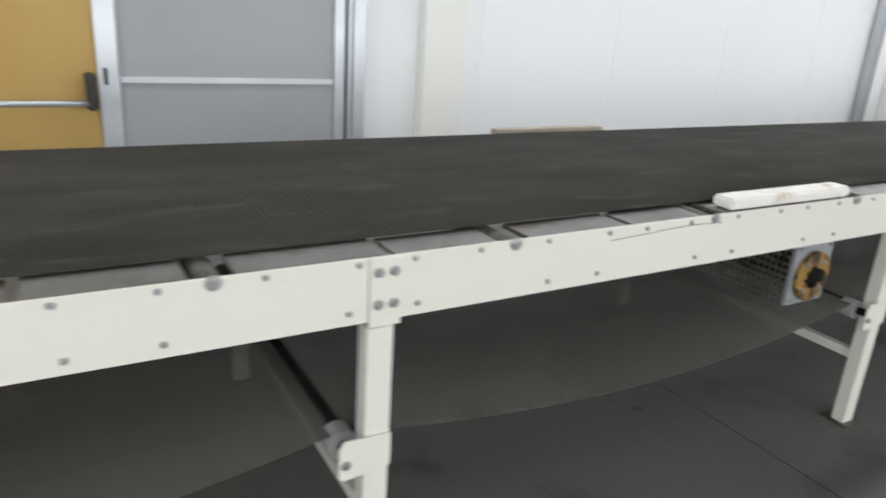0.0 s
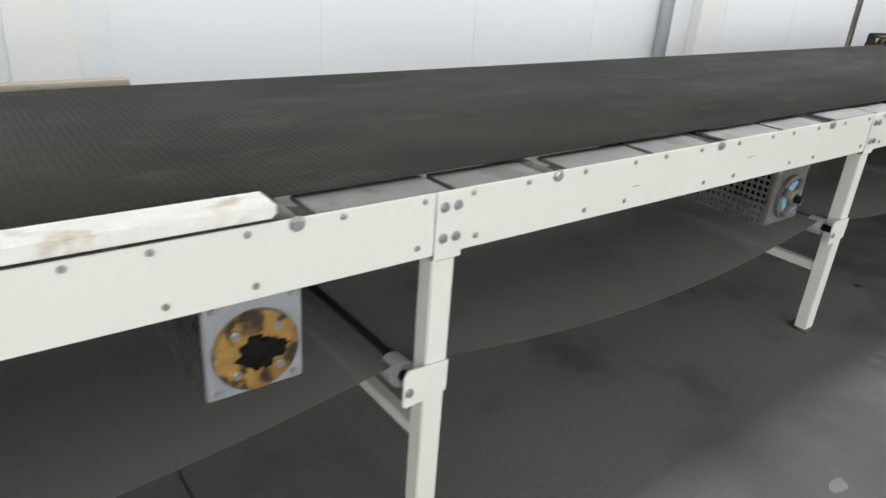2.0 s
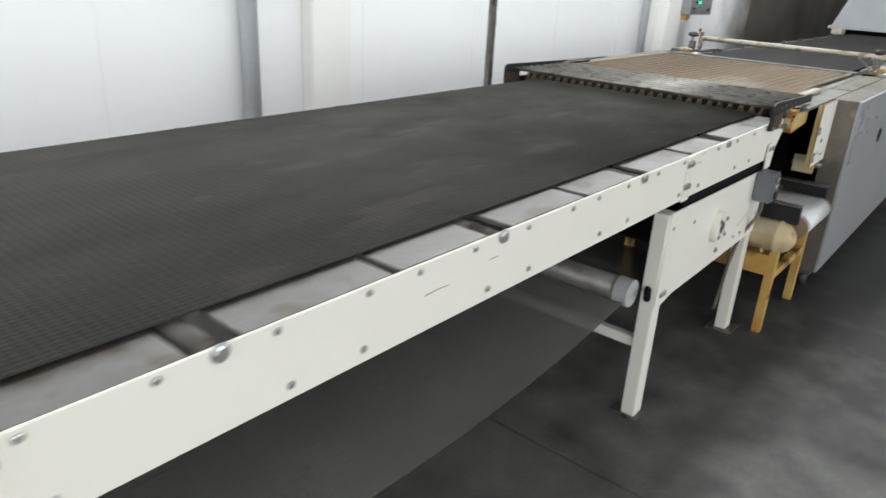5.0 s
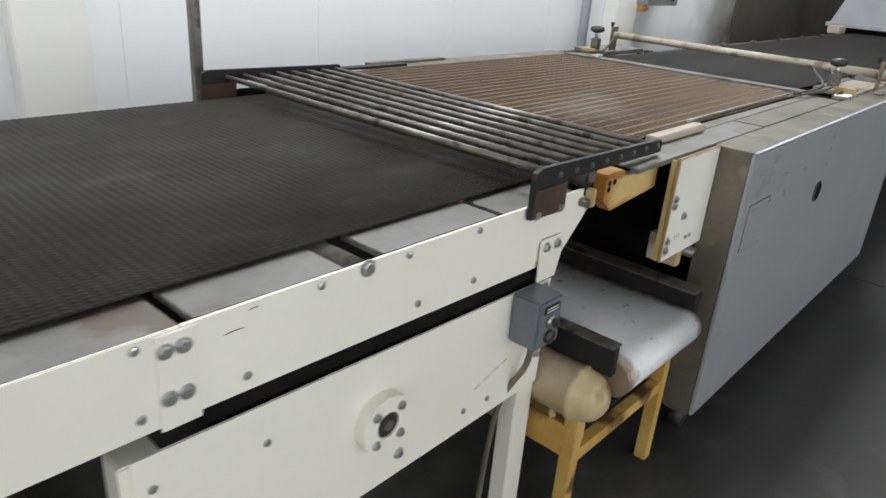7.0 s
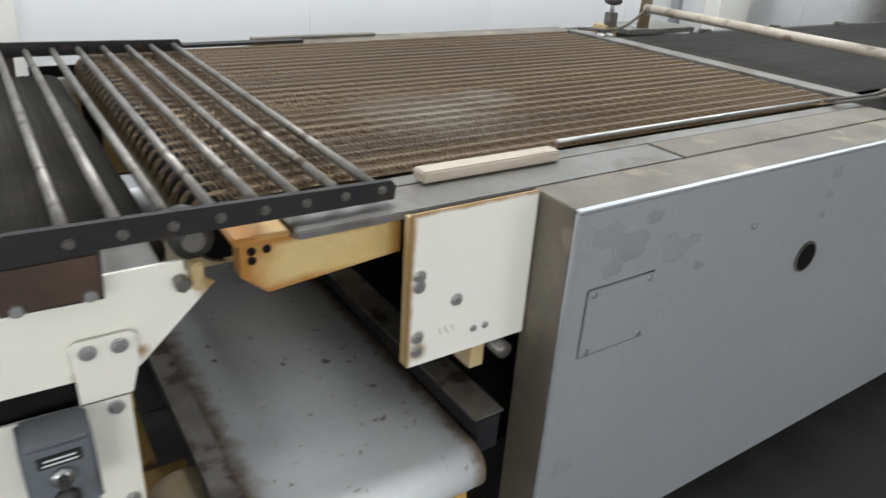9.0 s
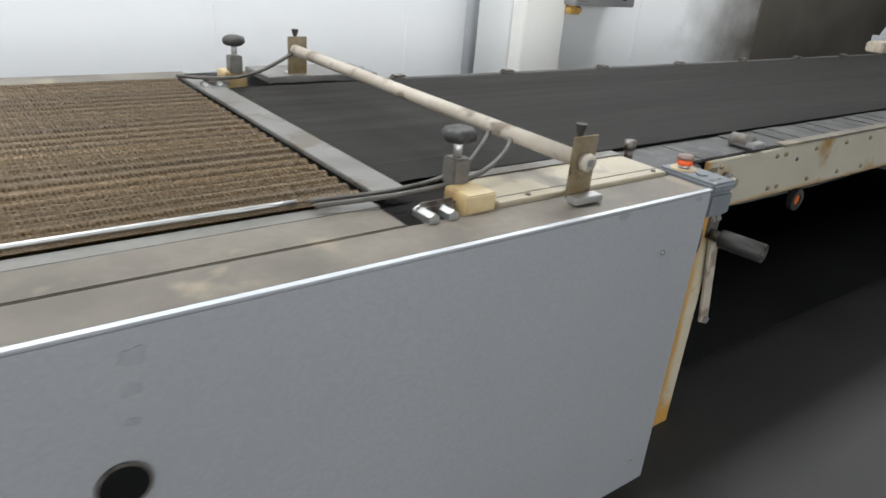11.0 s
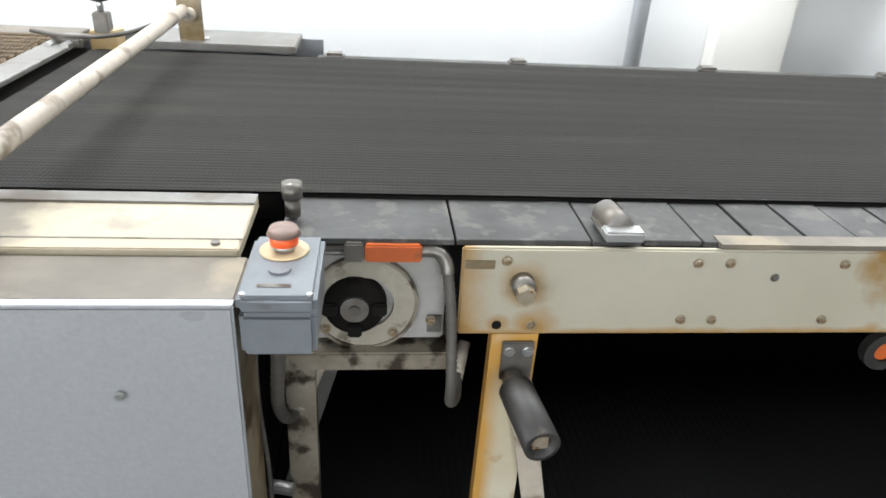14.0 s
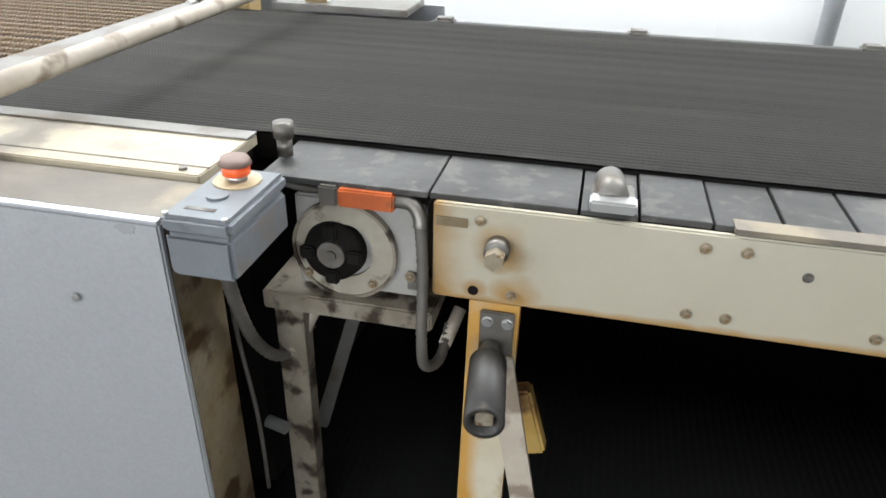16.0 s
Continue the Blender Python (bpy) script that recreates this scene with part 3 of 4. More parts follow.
# slide plates, rollers and belt
for side in (0, 1):
    y0, y1 = ((.007, .118), (1.17, 1.258))[side]
    for r, n in zip(ROLLERS, ROLLERS[1:] + [ROLLERS[-1] + .6645]):
        mid = r + .357
        for a, b in ((r + .042, mid - .01), (mid + .01, n - .042)):
            b = min(b, 7.29)
            if a > 7.2:
                continue
            bm = B(a, b, y0, y1, TOP - .012 - side * .028, TOP - .001 - side * .028 + random.uniform(-.002, .001), bevel=.0015)
            part("slide_plate", bm, M_slide, conv)
# black strips added below the slots as the shade in the gaps
for a, b in zip(SEAMS, ends):
    part("gap_shade", B(a, min(b, 7.2), .012, .098, .845, .85), M_dark, conv)
for r in ROLLERS:
    if r > 7.1:
        continue
    bm = R((r, .022, .897), (r, 1.245, .897), .026, 20)
    roller = part("roller", bm, M_rod, conv, "grey idler roller", True)
    part("roller_shaft", R((r, .002, .902), (r, 1.262, .902), .009, 10), M_steel, roller)


def ribbed(bm, x0, x1, y0, y1, zfun, pitch, depth, per=6, thick=.004):
    """A belt with cross ribs, sagging along x as zfun says."""
    n = int((x1 - x0) / pitch * per)
    rows = []
    for i in range(n + 1):
        x = x0 + (x1 - x0) * i / n
        z = zfun(x) + depth * (math.cos(2 * math.pi * i / per) - 1) * .5
        rows.append((bm.verts.new((x, y0, z)), bm.verts.new((x, y1, z)), bm.verts.new((x, y1, zfun(x) - thick)), bm.verts.new((x, y0, zfun(x) - thick))))
    for p, q in zip(rows, rows[1:]):
        for k in range(4):
            f = bm.faces.new((p[k], q[k], q[(k + 1) % 4], p[(k + 1) % 4]))
            f.smooth = k in (0, 2)
    bmesh.ops.recalc_face_normals(bm, faces=bm.faces[:])
    return bm


part("belt", ribbed(bmesh.new(), -3.7, 7.23, .1, 1.18, lambda x: .938, .018, .0022, 4), M_belt, conv, "grey-brown ribbed fabric belt")
part("belt_end", R((7.23, .1, .9), (7.23, 1.18, .9), .037, 24), M_belt, conv, smooth=True)


def sag(x):
    u = ((x - .25) / 2.0) % 1.0
    if x > 6.2:
        return .5
    return .497 - .1 * 4 * u * (1 - u)


part("return_belt", ribbed(bmesh.new(), -3.7, 6.5, .06, 1.20, sag, .05, .0, 1, .003), M_return, conv, "see-through return strand sagging between its rollers")
for s in (-1.72, .28, 2.28, 4.28, 6.20):
    last = s > 6
    sz = .75 if last else RAIL_LO - .018
    for side in (0, 1):
        y0, y1 = ((.001, .05), (1.215, 1.264))[side]
        leg = part("leg", B(s, s + .061, y0, y1, .006, sz if last else RAIL_LO - .013, bevel=.003), M_cream, conv)
        part("foot_plate", B(s - .014, s + .074, y0 - .018, y1 + .03, 0, .007, bevel=.002), M_rod, leg, "worn steel foot plate")
        if side == 0 and not last:
            jp = part("joint_plate", B(s + .0, s + .073, -.0035, 0, RAIL_LO - .012, RAIL_HI - .003, bevel=.001), M_cream, conv)
            for dx in (.02, .055):
                for z in (.894, .823):
                    fasten(BOLT, s + dx, -.0035, z, jp)
    if not last:
        br = part("roller_bracket", prism(bmesh.new(), ((s - .06, .492), (s - .05, .512), (s + .062, .508), (s + .062, .425), (s - .05, .412), (s - .06, .42)), "y", -.005, .0005), M_cream, conv)
        fasten(BOLT, s - .045, -.005, .452, br)
        rr = part("return_roller", R((s - .03, .1, .468), (s - .03, 1.21, .468), .028, 20), M_dark, conv, "black greasy return roller", True)
        part("roller_end", R((s - .03, .045, .468), (s - .03, .099, .468), .034, 20), M_nylon, rr, "pale nylon roller end")
        part("roller_pin", R((s - .03, .0, .468), (s - .03, .045, .468), .014, 12), M_dark, rr)
    part("cross_brace", B(s + .014, s + .046, .05, 1.214, .262, .298, bevel=.002), M_cream, conv)
lr = part("return_roller", R((6.13, .1, .49), (6.13, 1.21, .49), .042, 22), M_slide, conv, "pale steel return roller", True)
part("roller_end", R((6.13, .05, .49), (6.13, .099, .49), .046, 20), M_nylon, lr, "pale nylon roller end")
part("roller_pin", R((6.13, .0, .49), (6.205, .03, .49), .012, 12), M_dark, lr)
# joint at the last bay
jp = part("joint_plate", B(6.262, 6.32, -.0035, 0, RAIL_LO - .005, RAIL_HI - .003, bevel=.001), M_cream, conv)
for z in (.9, .829):
    for x in (6.275, 6.30):
        fasten(BOLT, x, -.0035, z, jp)

# old scratches in the paint
part("scratch", tube(bmesh.new(), ((.93, -.0005, .893), (1.05, -.0005, .899), (1.2, -.0005, .906), (1.33, -.0005, .903)), .0009, 5), M_rod, conv, "long dark scratch in the paint")
for sx, sz, sl in ((3.46, .86, .04), (2.92, .845, .03), (5.05, .86, .07), (5.25, .875, .03), (6.36, .89, .03), (6.40, .915, .015)):
    part("scratch", tube(bmesh.new(), ((sx, -.0003, sz), (sx + sl / 2, -.0003, sz + .002), (sx + sl, -.0003, sz + .001)), .0008, 5), M_rod, conv)
for sx in (6.93, 6.96, 6.99, 7.02):
    part("scratch", tube(bmesh.new(), ((sx, -.0043, .535 + (sx - 6.9) * .3), (sx + .02, -.0043, .542 + (sx - 6.9) * .3)), .0008, 5), M_rod, conv)

# drives slung under the rail
for k, (x0, x1, face, mouth) in enumerate(((1.80, 1.998, M_cabinet, M_grease), (3.782, 4.0, M_slide, M_blue))):
    dr = thing("gear_drive", (x0 + .08, .3, .55), ("grey gear drive with a greasy yellow flange under the belt", "grey gear drive with blue enamel flange and perforated guard")[k], "gear drive", "belt drives")
    cx, cz = (x0 + x1) / 2, .652
    part("end_plate", B(x0, x1, .05, .066, .555, .784, bevel=.003), face, dr)
    part("guard_top", B(x0, x1, .067, 1.2, .765, .783), M_rod, dr)
    part("guard_side", perforated(bmesh.new(), x0, .067, .60, .555, .765, .021), M_slide if k else M_rod, dr, "perforated sheet guard")
    part("guard_far_side", B(x1 - .003, x1, .067, .60, .555, .765), M_rod, dr)
    part("drum", R((cx, .08, .665), (cx, 1.2, .665), .06, 20), M_dark, dr)
    fl = part("flange", ring(bmesh.new(), (cx, .036, cz), .03, .08 if k else .086, .016), M_slide if k else M_grease, dr)
    if k:
        part("blue_ring", ring(bmesh.new(), (cx, .031, cz), .03, .062, .012), M_blue, fl, "blue enamel bearing ring")
        part("bearing_hub", ring(bmesh.new(), (cx, .018, cz), .014, .032, .02), M_slide, fl, smooth=True)
        for a in (20, 115, 205, 300):
            part("lug", B(.02, .074, -.006, .006, -.016, .016, bevel=.004, m=pose(cx, .026, cz, 0, a, 0)), M_slide, fl, "grey cast lug")
    else:
        bm = bmesh.new()
        bmesh.ops.create_icosphere(bm, subdivisions=4, radius=.044)
        for v in bm.verts:
            v.co *= 1 + .45 * noise.noise(v.co * 60) + .25 * noise.noise(v.co * 150)
            v.co = Vector((cx + .004 + v.co.x * 1.1, .04 + v.co.y * .4, cz - .004 + v.co.z * .8))
        part("grease_cake", bm, M_dark, fl, "caked black grease", True)
    part("shaft", R((cx, .06, cz), (cx, -.0 if k else .02, cz), .014, 14), M_dark, fl, smooth=True)
    for i in range(4):
        a = radians(45 + 90 * i)
        fasten(SMALL, cx + .062 * math.cos(a), .036, cz + .062 * math.sin(a), fl)
    for dx, dz in ((.02, .02), (x1 - x0 - .02, .02), (.02, .2), (x1 - x0 - .02, .2)):
        fasten(SMALL, x0 + dx, .05, .553 + dz, dr)

# drive housing at the end
hs = part("drive_plate", prism(bmesh.new(), ((6.215, .755), (6.20, .43), (6.25, .43), (6.33, .445), (7.172, .463), (7.176, .735)), "y", -.004, .001), M_cream, conv, "white drive side plate with round bearing boss")
part("drive_drum", R((6.655, .02, .6), (6.655, 1.25, .6), .12, 28), M_dark, conv, smooth=True)
# black sheet added behind the plate, painted as the shade in the gap
part("shade_lining", B(6.33, 7.17, .012, .02, .46, .86), M_dark, conv)
boss = part("bearing_boss", ring(bmesh.new(), (6.655, -.03, .608), .026, .058, .026), M_cream, hs)
part("bearing_hub", R((6.655, -.012, .608), (6.655, -.026, .608), .026, 20), M_plastic, boss, "black bearing hub")
part("shaft_end", R((6.655, -.02, .608), (6.655, -.032, .608), .011, 14), M_rod, boss)
for i in range(4):
    a = radians(45 + 90 * i)
    fasten(SMALL, 6.655 + .042 * math.cos(a), -.031, .608 + .042 * math.sin(a), boss)
for x, z in ((6.42, .68), (6.71, .50), (6.98, .50), (6.9, .505), (7.155, .72), (7.155, .545), (6.235, .47), (6.26, .47), (6.24, .70)):
    fasten(BOLT if x > 7.1 or x in (6.71, 6.235, 6.26) else SCREW, x, -.004, z, hs)
leg = part("leg", B(7.109, 7.174, .002, .05, .006, .462, bevel=.003), M_cream, conv)
part("foot_plate", B(7.08, 7.2, -.03, .08, 0, .007), M_rod, leg, "worn steel foot plate")
part("leg_top", prism(bmesh.new(), ((7.112, .742), (7.112, .835), (7.12, .841), (7.188, .841), (7.194, .835), (7.194, .79), (7.18, .742)), "y", -.0085, -.0045), M_cream, conv)
fasten(BOLT, 7.132, -.0085, .822, conv)
fasten(BOLT, 7.172, -.0085, .822, conv)
part("scraper_bolt", R((7.262, -.02, .897), (7.262, .02, .897), .011, 6), M_rod, conv)
part("scraper_block", B(7.275, 7.292, -.022, .0, .885, .928, bevel=.003), M_rust, conv)
part("end_roller_seat", R((7.285, .0, .955), (7.285, .06, .955), .03, 20), M_plastic, conv, "black roller bearing end", True)
part("end_roller_cap", R((7.285, -.008, .955), (7.285, -.001, .955), .016, 16), M_rod, conv)


# push-button box on the plate
pb = thing("push_button_box", (7.075, -.04, .627), "grey enamel switch box with black selector and button", "switch box")
part("housing", B(7.03, 7.116, -.078, -.005, .627, .745, bevel=.006), M_grey, pb)
part("label_plate", B(7.048, 7.1, -.0805, -.0785, .712, .73), M_blacklabel, pb, "black label with unreadable print")
part("print_bar", B(7.055, 7.093, -.0815, -.0807, .723, .7255), M_textbar, pb)
part("print_bar", B(7.053, 7.095, -.0815, -.0807, .716, .7185), M_textbar, pb)
part("selector_ring", R((7.073, -.078, .692), (7.073, -.086, .692), .0145, 18), M_steel, pb, smooth=True)
part("selector", B(7.066, 7.08, -.1, -.086, .682, .702, bevel=.003), M_plastic, pb)
part("button", R((7.073, -.078, .655), (7.073, -.088, .655), .0155, 18), M_plastic, pb, smooth=True)
part("conduit", tube(bmesh.new(), ((7.072, -.04, .63), (7.07, -.035, .56), (7.06, .02, .42), (7.08, .06, .1)), .007, ribs=.08), M_cabtop, pb)

# loose boards on the conveyor
solid("plastic_block", box(bmesh.new(), 1.375, 1.935, .006, .078, .9295, .962, bevel=.007), M_foam, "long white plastic block lying on the rail", "block")
solid("wooden_board", B(1.41, 2.0, 1.225, 1.275, .911, .945, bevel=.003), M_wood, "bare wooden board lying on the far rail", "board")

# grid of bars bridging to the mesh bed
gr = thing("bar_grid", (7.1, .6, .9), "black steel grid with round bars bridging two belts", "bar grid")
for side, y0, y1 in ((0, -.004, .002), (1, 1.258, 1.264)):
    up = part("cheek", prism(bmesh.new(), ((7.046, .905), (7.164, .902), (7.168, .972), (7.594, .968), (7.598, .99), (7.59, 1.0), (7.07, 1.011), (7.05, 1.003), (7.046, .99)), "y", y0 - .012, y1 - .007), M_blackpaint, gr)
    part("mounting_plate", B(7.048, 7.163, y0 - .016, y0 - .0125, .908, .968), M_rustplate, up, "rusty brown mounting plate")
    if side == 0:
        for x in (7.065, 7.148):
            fasten(BOLT, x, -.0165, .913, up)
for k in range(8):
    x = 7.135 + .0625 * k
    part("bar", R((x, -.006, .985), (x, 1.256, .985), .0085, 12), M_rod, gr, smooth=True)
    fasten(SCREW_DARK, x, -.016, .987, gr)
post = thing("slim_post", (7.125, 1.41, 0), "slim dark steel post behind the belts", "post")
part("shaft", B(7.108, 7.14, 1.395, 1.425, .01, 3.2, bevel=.002), M_rod, post)
part("base_plate", B(7.07, 7.18, 1.37, 1.45, 0, .01), M_rod, post)

# mesh bed unit
X0, X1, YF = 7.85, 9.905, -.172
bed = thing("mesh_bed_unit", (8.8, .6, 0), "grey steel-clad machine with a bronze wire-mesh bed", "oven feed machine")
panel = part("front_panel", B(X0, X1, YF, YF + .012, .112, .955, bevel=.003), M_cabinet, bed, "grey hammered-steel side panel")
part("lip", B(X0, X1, YF - .002, YF + .01, .9575, .9605), M_alu, bed, "bright worn edge strip")
part("end_panel", B(X0 + .002, X0 + .014, YF + .013, -.062, .112, .954), M_cabtop, bed)
part("end_panel", B(X1 - .014, X1 - .002, YF + .013, -.052, .112, .954), M_bracket, bed)
part("top_strip", B(X0, X1, YF + .012, -.053, .945, .959, bevel=.002), M_cabtop, bed)
# flat disc on the panel; the shade inside the hole is its colour
hole = part("viewing_hole_disc", R((8.605, YF - .004, .71), (8.605, YF + .004, .71), .036, 28), M_shade_black, panel, "round viewing hole, a disc in the black of its shade")
part("hole_rim", ring(bmesh.new(), (8.605, YF - .005, .71), .034, .039, .004), M_rod, panel)
part("hatch", B(7.90, 8.07, YF - .003, YF + .0, .66, .80, bevel=.001), M_cabinet, panel)
for g in ((7.897, 7.8995, .66, .80), (7.90, 8.07, .8005, .803), (7.90, 8.07, .657, .6595)):
    part("hatch_gap", B(g[0], g[1], YF - .0012, YF, g[2], g[3]), M_rod, panel)
for x, z in ((7.915, .79), (8.055, .79), (7.915, .67), (8.055, .67), (9.761, .83), (8.36, .835), (9.83, .2)):
    fasten(SCREW, x, YF - .003, z, panel, "screw")
for sx, sz, sr in ((7.93, .9, .03), (7.99, .87, .035), (8.04, .915, .018), (8.09, .855, .022), (7.95, .83, .02), (8.12, .83, .03), (8.17, .845, .014), (8.2, .78, .012), (8.63, .86, .012), (8.635, .91, .016), (8.625, .81, .008), (9.6, .945, .012), (9.86, .945, .01)):
    pts = []
    for i in range(18):
        t = 2 * math.pi * i / 18
        k = sr * (1 + .5 * noise.noise((sx * 31 + 1.6 * math.cos(t), sz * 31 + 1.6 * math.sin(t), 3.1)))
        pts.append((sx + 1.3 * k * math.cos(t), min(.95, sz + .8 * k * math.sin(t))))
    part("smudge", prism(bmesh.new(), pts, "y", YF - .0004 - .02 * sx * sz * sr % .0013, YF + .001), M_smudge, panel)
# black block added inside the cladding for the shade of the interior
part("shade_core", B(7.95, 9.85, .12, 1.28, .2, .93), M_dark, bed)
part("back_panel", B(X0, X1, 1.41, 1.422, .112, .955), M_cabinet, bed)
part("back_cover", B(7.86, 9.2, 1.30, 1.41, .945, .962, bevel=.002), M_cabtop, bed)
part("back_cover", B(9.42, 9.84, 1.2, 1.41, .952, .972, bevel=.003), M_slide, bed)
part("back_slat", B(7.6, 8.0, 1.31, 1.35, .963, .972), M_blackpaint, bed)
part("back_slat", B(7.85, 8.3, 1.37, 1.40, .963, .972), M_cabtop, bed)
for x in (7.95, 9.75):
    for y in (-.1, 1.3):
        cst = part("castor_bracket", B(x - .05, x + .05, y - .04, y + .04, .07, .112, bevel=.004), M_rod, bed)
        part("castor_wheel", R((x, y - .02, .04), (x, y + .02, .04), .04, 20), M_plastic, cst, smooth=True)
# the bronze mesh: lengthwise rows of links over an end roller
bm = bmesh.new()
rows, pitch, per = [], .0465, 8
prof = [(9.15, .962), (7.36, .962)] + [(7.36 - .05 * math.sin(radians(a)), .912 + .05 * math.cos(radians(a))) for a in range(20, 181, 20)]
n = int(1.21 / pitch * per)
for x, z in prof:
    rows.append([bm.verts.new((x, .10 + 1.2 * j / n, z + .007 * (math.cos(2 * math.pi * j / per) - 1))) for j in range(n + 1)])
for p, q in zip(rows, rows[1:]):
    for j in range(n):
        bm.faces.new((p[j], p[j + 1], q[j + 1], q[j])).smooth = True
bmesh.ops.recalc_face_normals(bm, faces=bm.faces[:])
mesh = part("mesh_belt", bm, M_mesh, bed, "bronze-brown wire mesh belt")
bm = bmesh.new()
for k in range(196):
    rod(bm, (7.36 + .0091 * k, .105, .9595), (7.36 + .0091 * k, 1.295, .9595), .0014, 5)
tagged(part("wire_weave", bm, M_mesh, mesh), kind="stuff")
part("mesh_roller", R((7.36, .1, .912), (7.36, 1.3, .912), .046, 24), M_dark, bed, smooth=True)
part("end_strip", B(9.165, 9.245, .09, 1.31, .955, .966, bevel=.002), M_slide, bed, "grey steel transfer strip")
# near side covers
part("side_channel", B(7.40, 9.15, .055, .098, .935, .957, bevel=.002), M_slide, bed)
part("cover_plate", B(7.42, 8.25, -.05, .05, .946, .959, bevel=.002), M_slide, bed)
part("cover_plate", B(8.256, 9.14, -.05, .05, .946, .960, bevel=.002), M_cabtop, bed)
part("edge_wire", tube(bmesh.new(), ((8.05, .115, .968), (8.5, .118, .968), (9.0, .112, .97)), .005), M_steel, bed)
part("cover_plank", B(9.36, 9.892, -.05, .125, .95, .968, bevel=.002), M_planks, bed, "cream painted cover plate")
part("plank_lip", B(9.36, 9.892, .092, .126, .969, .972), M_slide, bed)
part("plank_seam", B(9.36, 9.892, -.022, -.019, .9675, .969), M_rod, bed)
for x in (9.45, 9.86):
    part("plank_screw", R((x, -.035, .968), (x, -.035, .972), .006, 10), M_rod, bed)
solid("wooden_stick", B(7.68, 7.99, .035, .072, .961, .982, bevel=.003), M_wood, "short bare wooden slat lying on the cover", "slat")
# arm and white plate at the feed end
part("arm", prism(bmesh.new(), ((7.345, .938), (7.345, .885), (7.385, .852), (7.61, .872), (7.61, .936)), "y", -.012, .02), M_arm, bed, "rust-stained yellow arm")
part("arm_block", B(7.335, 7.42, -.02, .06, .938, .95, bevel=.003), M_arm, bed)
# holes as flat discs, coloured like the shade inside them
for x, z in ((7.362, .925), (7.385, .925), (7.362, .91)):
    part("arm_hole_disc", R((x, -.0135, z), (x, -.012, z), .007, 10), M_dark, bed)
part("arm_cover", B(7.42, 7.60, -.03, .03, .939, .957, bevel=.002), M_slide, bed)
wp = part("white_plate", B(7.594, 7.848, -.074, -.066, .677, .962, bevel=.002), M_wplate, bed, "white painted plate with bolts")
part("plate_edge", B(7.594, 7.602, -.065, -.052, .68, .955), M_rust, bed)
for x, z in ((7.612, .852), (7.612, .833), (7.612, .735), (7.612, .708), (7.688, .79)):
    fasten(BOLT, x, -.074, z, wp)
for x in (7.73, 7.755):
    fasten(SCREW, x, -.074, .72, wp, "screw")
for mx in (7.655, 7.668, 7.682):
    part("pencil_mark", tube(bmesh.new(), ((mx, -.0743, .742), (mx + .006, -.0743, .728)), .0006, 4), M_rod, wp)
part("tension_pipe", R((7.80, -.085, .655), (7.80, .05, .655), .016, 16), M_rod, bed, smooth=True)
part("tension_bracket", B(7.74, 7.77, -.06, .03, .62, .70), M_rust, bed)
part("far_arm", B(7.35, 7.84, .55, .57, .62, .9), M_rust, bed)
part("far_arm", B(7.35, 7.84, 1.25, 1.27, .62, .93), M_yellow, bed)

# small white cross belt below
cb = thing("cross_conveyor", (7.5, .3, 0), "short white rubber cross conveyor on a yellow frame", "conveyor")
bm = bmesh.new()
prof = [(1.35, .53), (-.14, .53)] + [(-.14 - .048 * math.sin(radians(a)), .482 + .048 * math.cos(radians(a))) for a in range(15, 181, 15)] + [(1.35, .434)]
rows = [(bm.verts.new((7.29, y, z)), bm.verts.new((7.70, y, z))) for y, z in prof]
for p, q in zip(rows, rows[1:]):
    bm.faces.new((p[0], p[1], q[1], q[0])).smooth = True
bm.faces.new([r[0] for r in rows])
bm.faces.new([r[1] for r in rows][::-1])
bmesh.ops.recalc_face_normals(bm, faces=bm.faces[:])
part("white_belt", bm, M_white, cb, "stained white rubber belt")
for xa, xb in ((7.262, 7.285), (7.706, 7.75)):
    bm = B(xa, xb, -.15, 1.3, .50, .578, bevel=.002)
    part("side_guide", bm, M_blackpaint, cb, "dark steel side guide")
    part("guide_lip", B(xa - .012, xb + .006, -.15, 1.3, .579, .583), M_rod, cb)
for x in (7.22, 7.70):
    for y in (-.10, .55, 1.2):
        part("leg", B(x - .018, x + .018, y - .018, y + .018, 0, .43, bevel=.002), M_yellow, cb)
    part("frame_rail", B(x - .018, x + .018, -.082, 1.18, .27, .305), M_yellow, cb)
for y in (-.10, 1.2):
    part("frame_rail", B(7.238, 7.682, y - .015, y + .015, .25, .285), M_yellow, cb)
part("drip_tray", B(7.33, 7.67, -.08, .5, .29, .296), M_blackpaint, cb)
bm = bmesh.new()
rows = []
for d, rr in ((.07, .058), (.065, .066), (.05, .068), (-.085, .068), (-.088, .072), (-.098, .072), (-.101, .067), (-.125, .062), (-.147, .048), (-.16, .028), (-.165, .008)):
    rows.append([bm.verts.new((7.24 + rr * math.cos(a), d, .44 + rr * math.sin(a))) for a in (2 * math.pi * i / 28 for i in range(28))])
for lo, hi in zip(rows, rows[1:]):
    for i in range(28):
        bm.faces.new((lo[i], lo[(i + 1) % 28], hi[(i + 1) % 28], hi[i])).smooth = True
bm.faces.new(rows[0])
bm.faces.new(rows[-1])
bmesh.ops.recalc_face_normals(bm, faces=bm.faces[:])
mg = part("motor", bm, M_rust, cb, "stained cream drive motor with domed end")
part("drain_plug", R((7.20, -.045, .385), (7.192, -.055, .372), .008, 10), M_rust, mg)
part("lower_hopper", prism(bmesh.new(), ((7.2, .36), (7.2, .30), (7.28, .24), (7.28, .36)), "y", -.1, .25), M_yellow, cb)

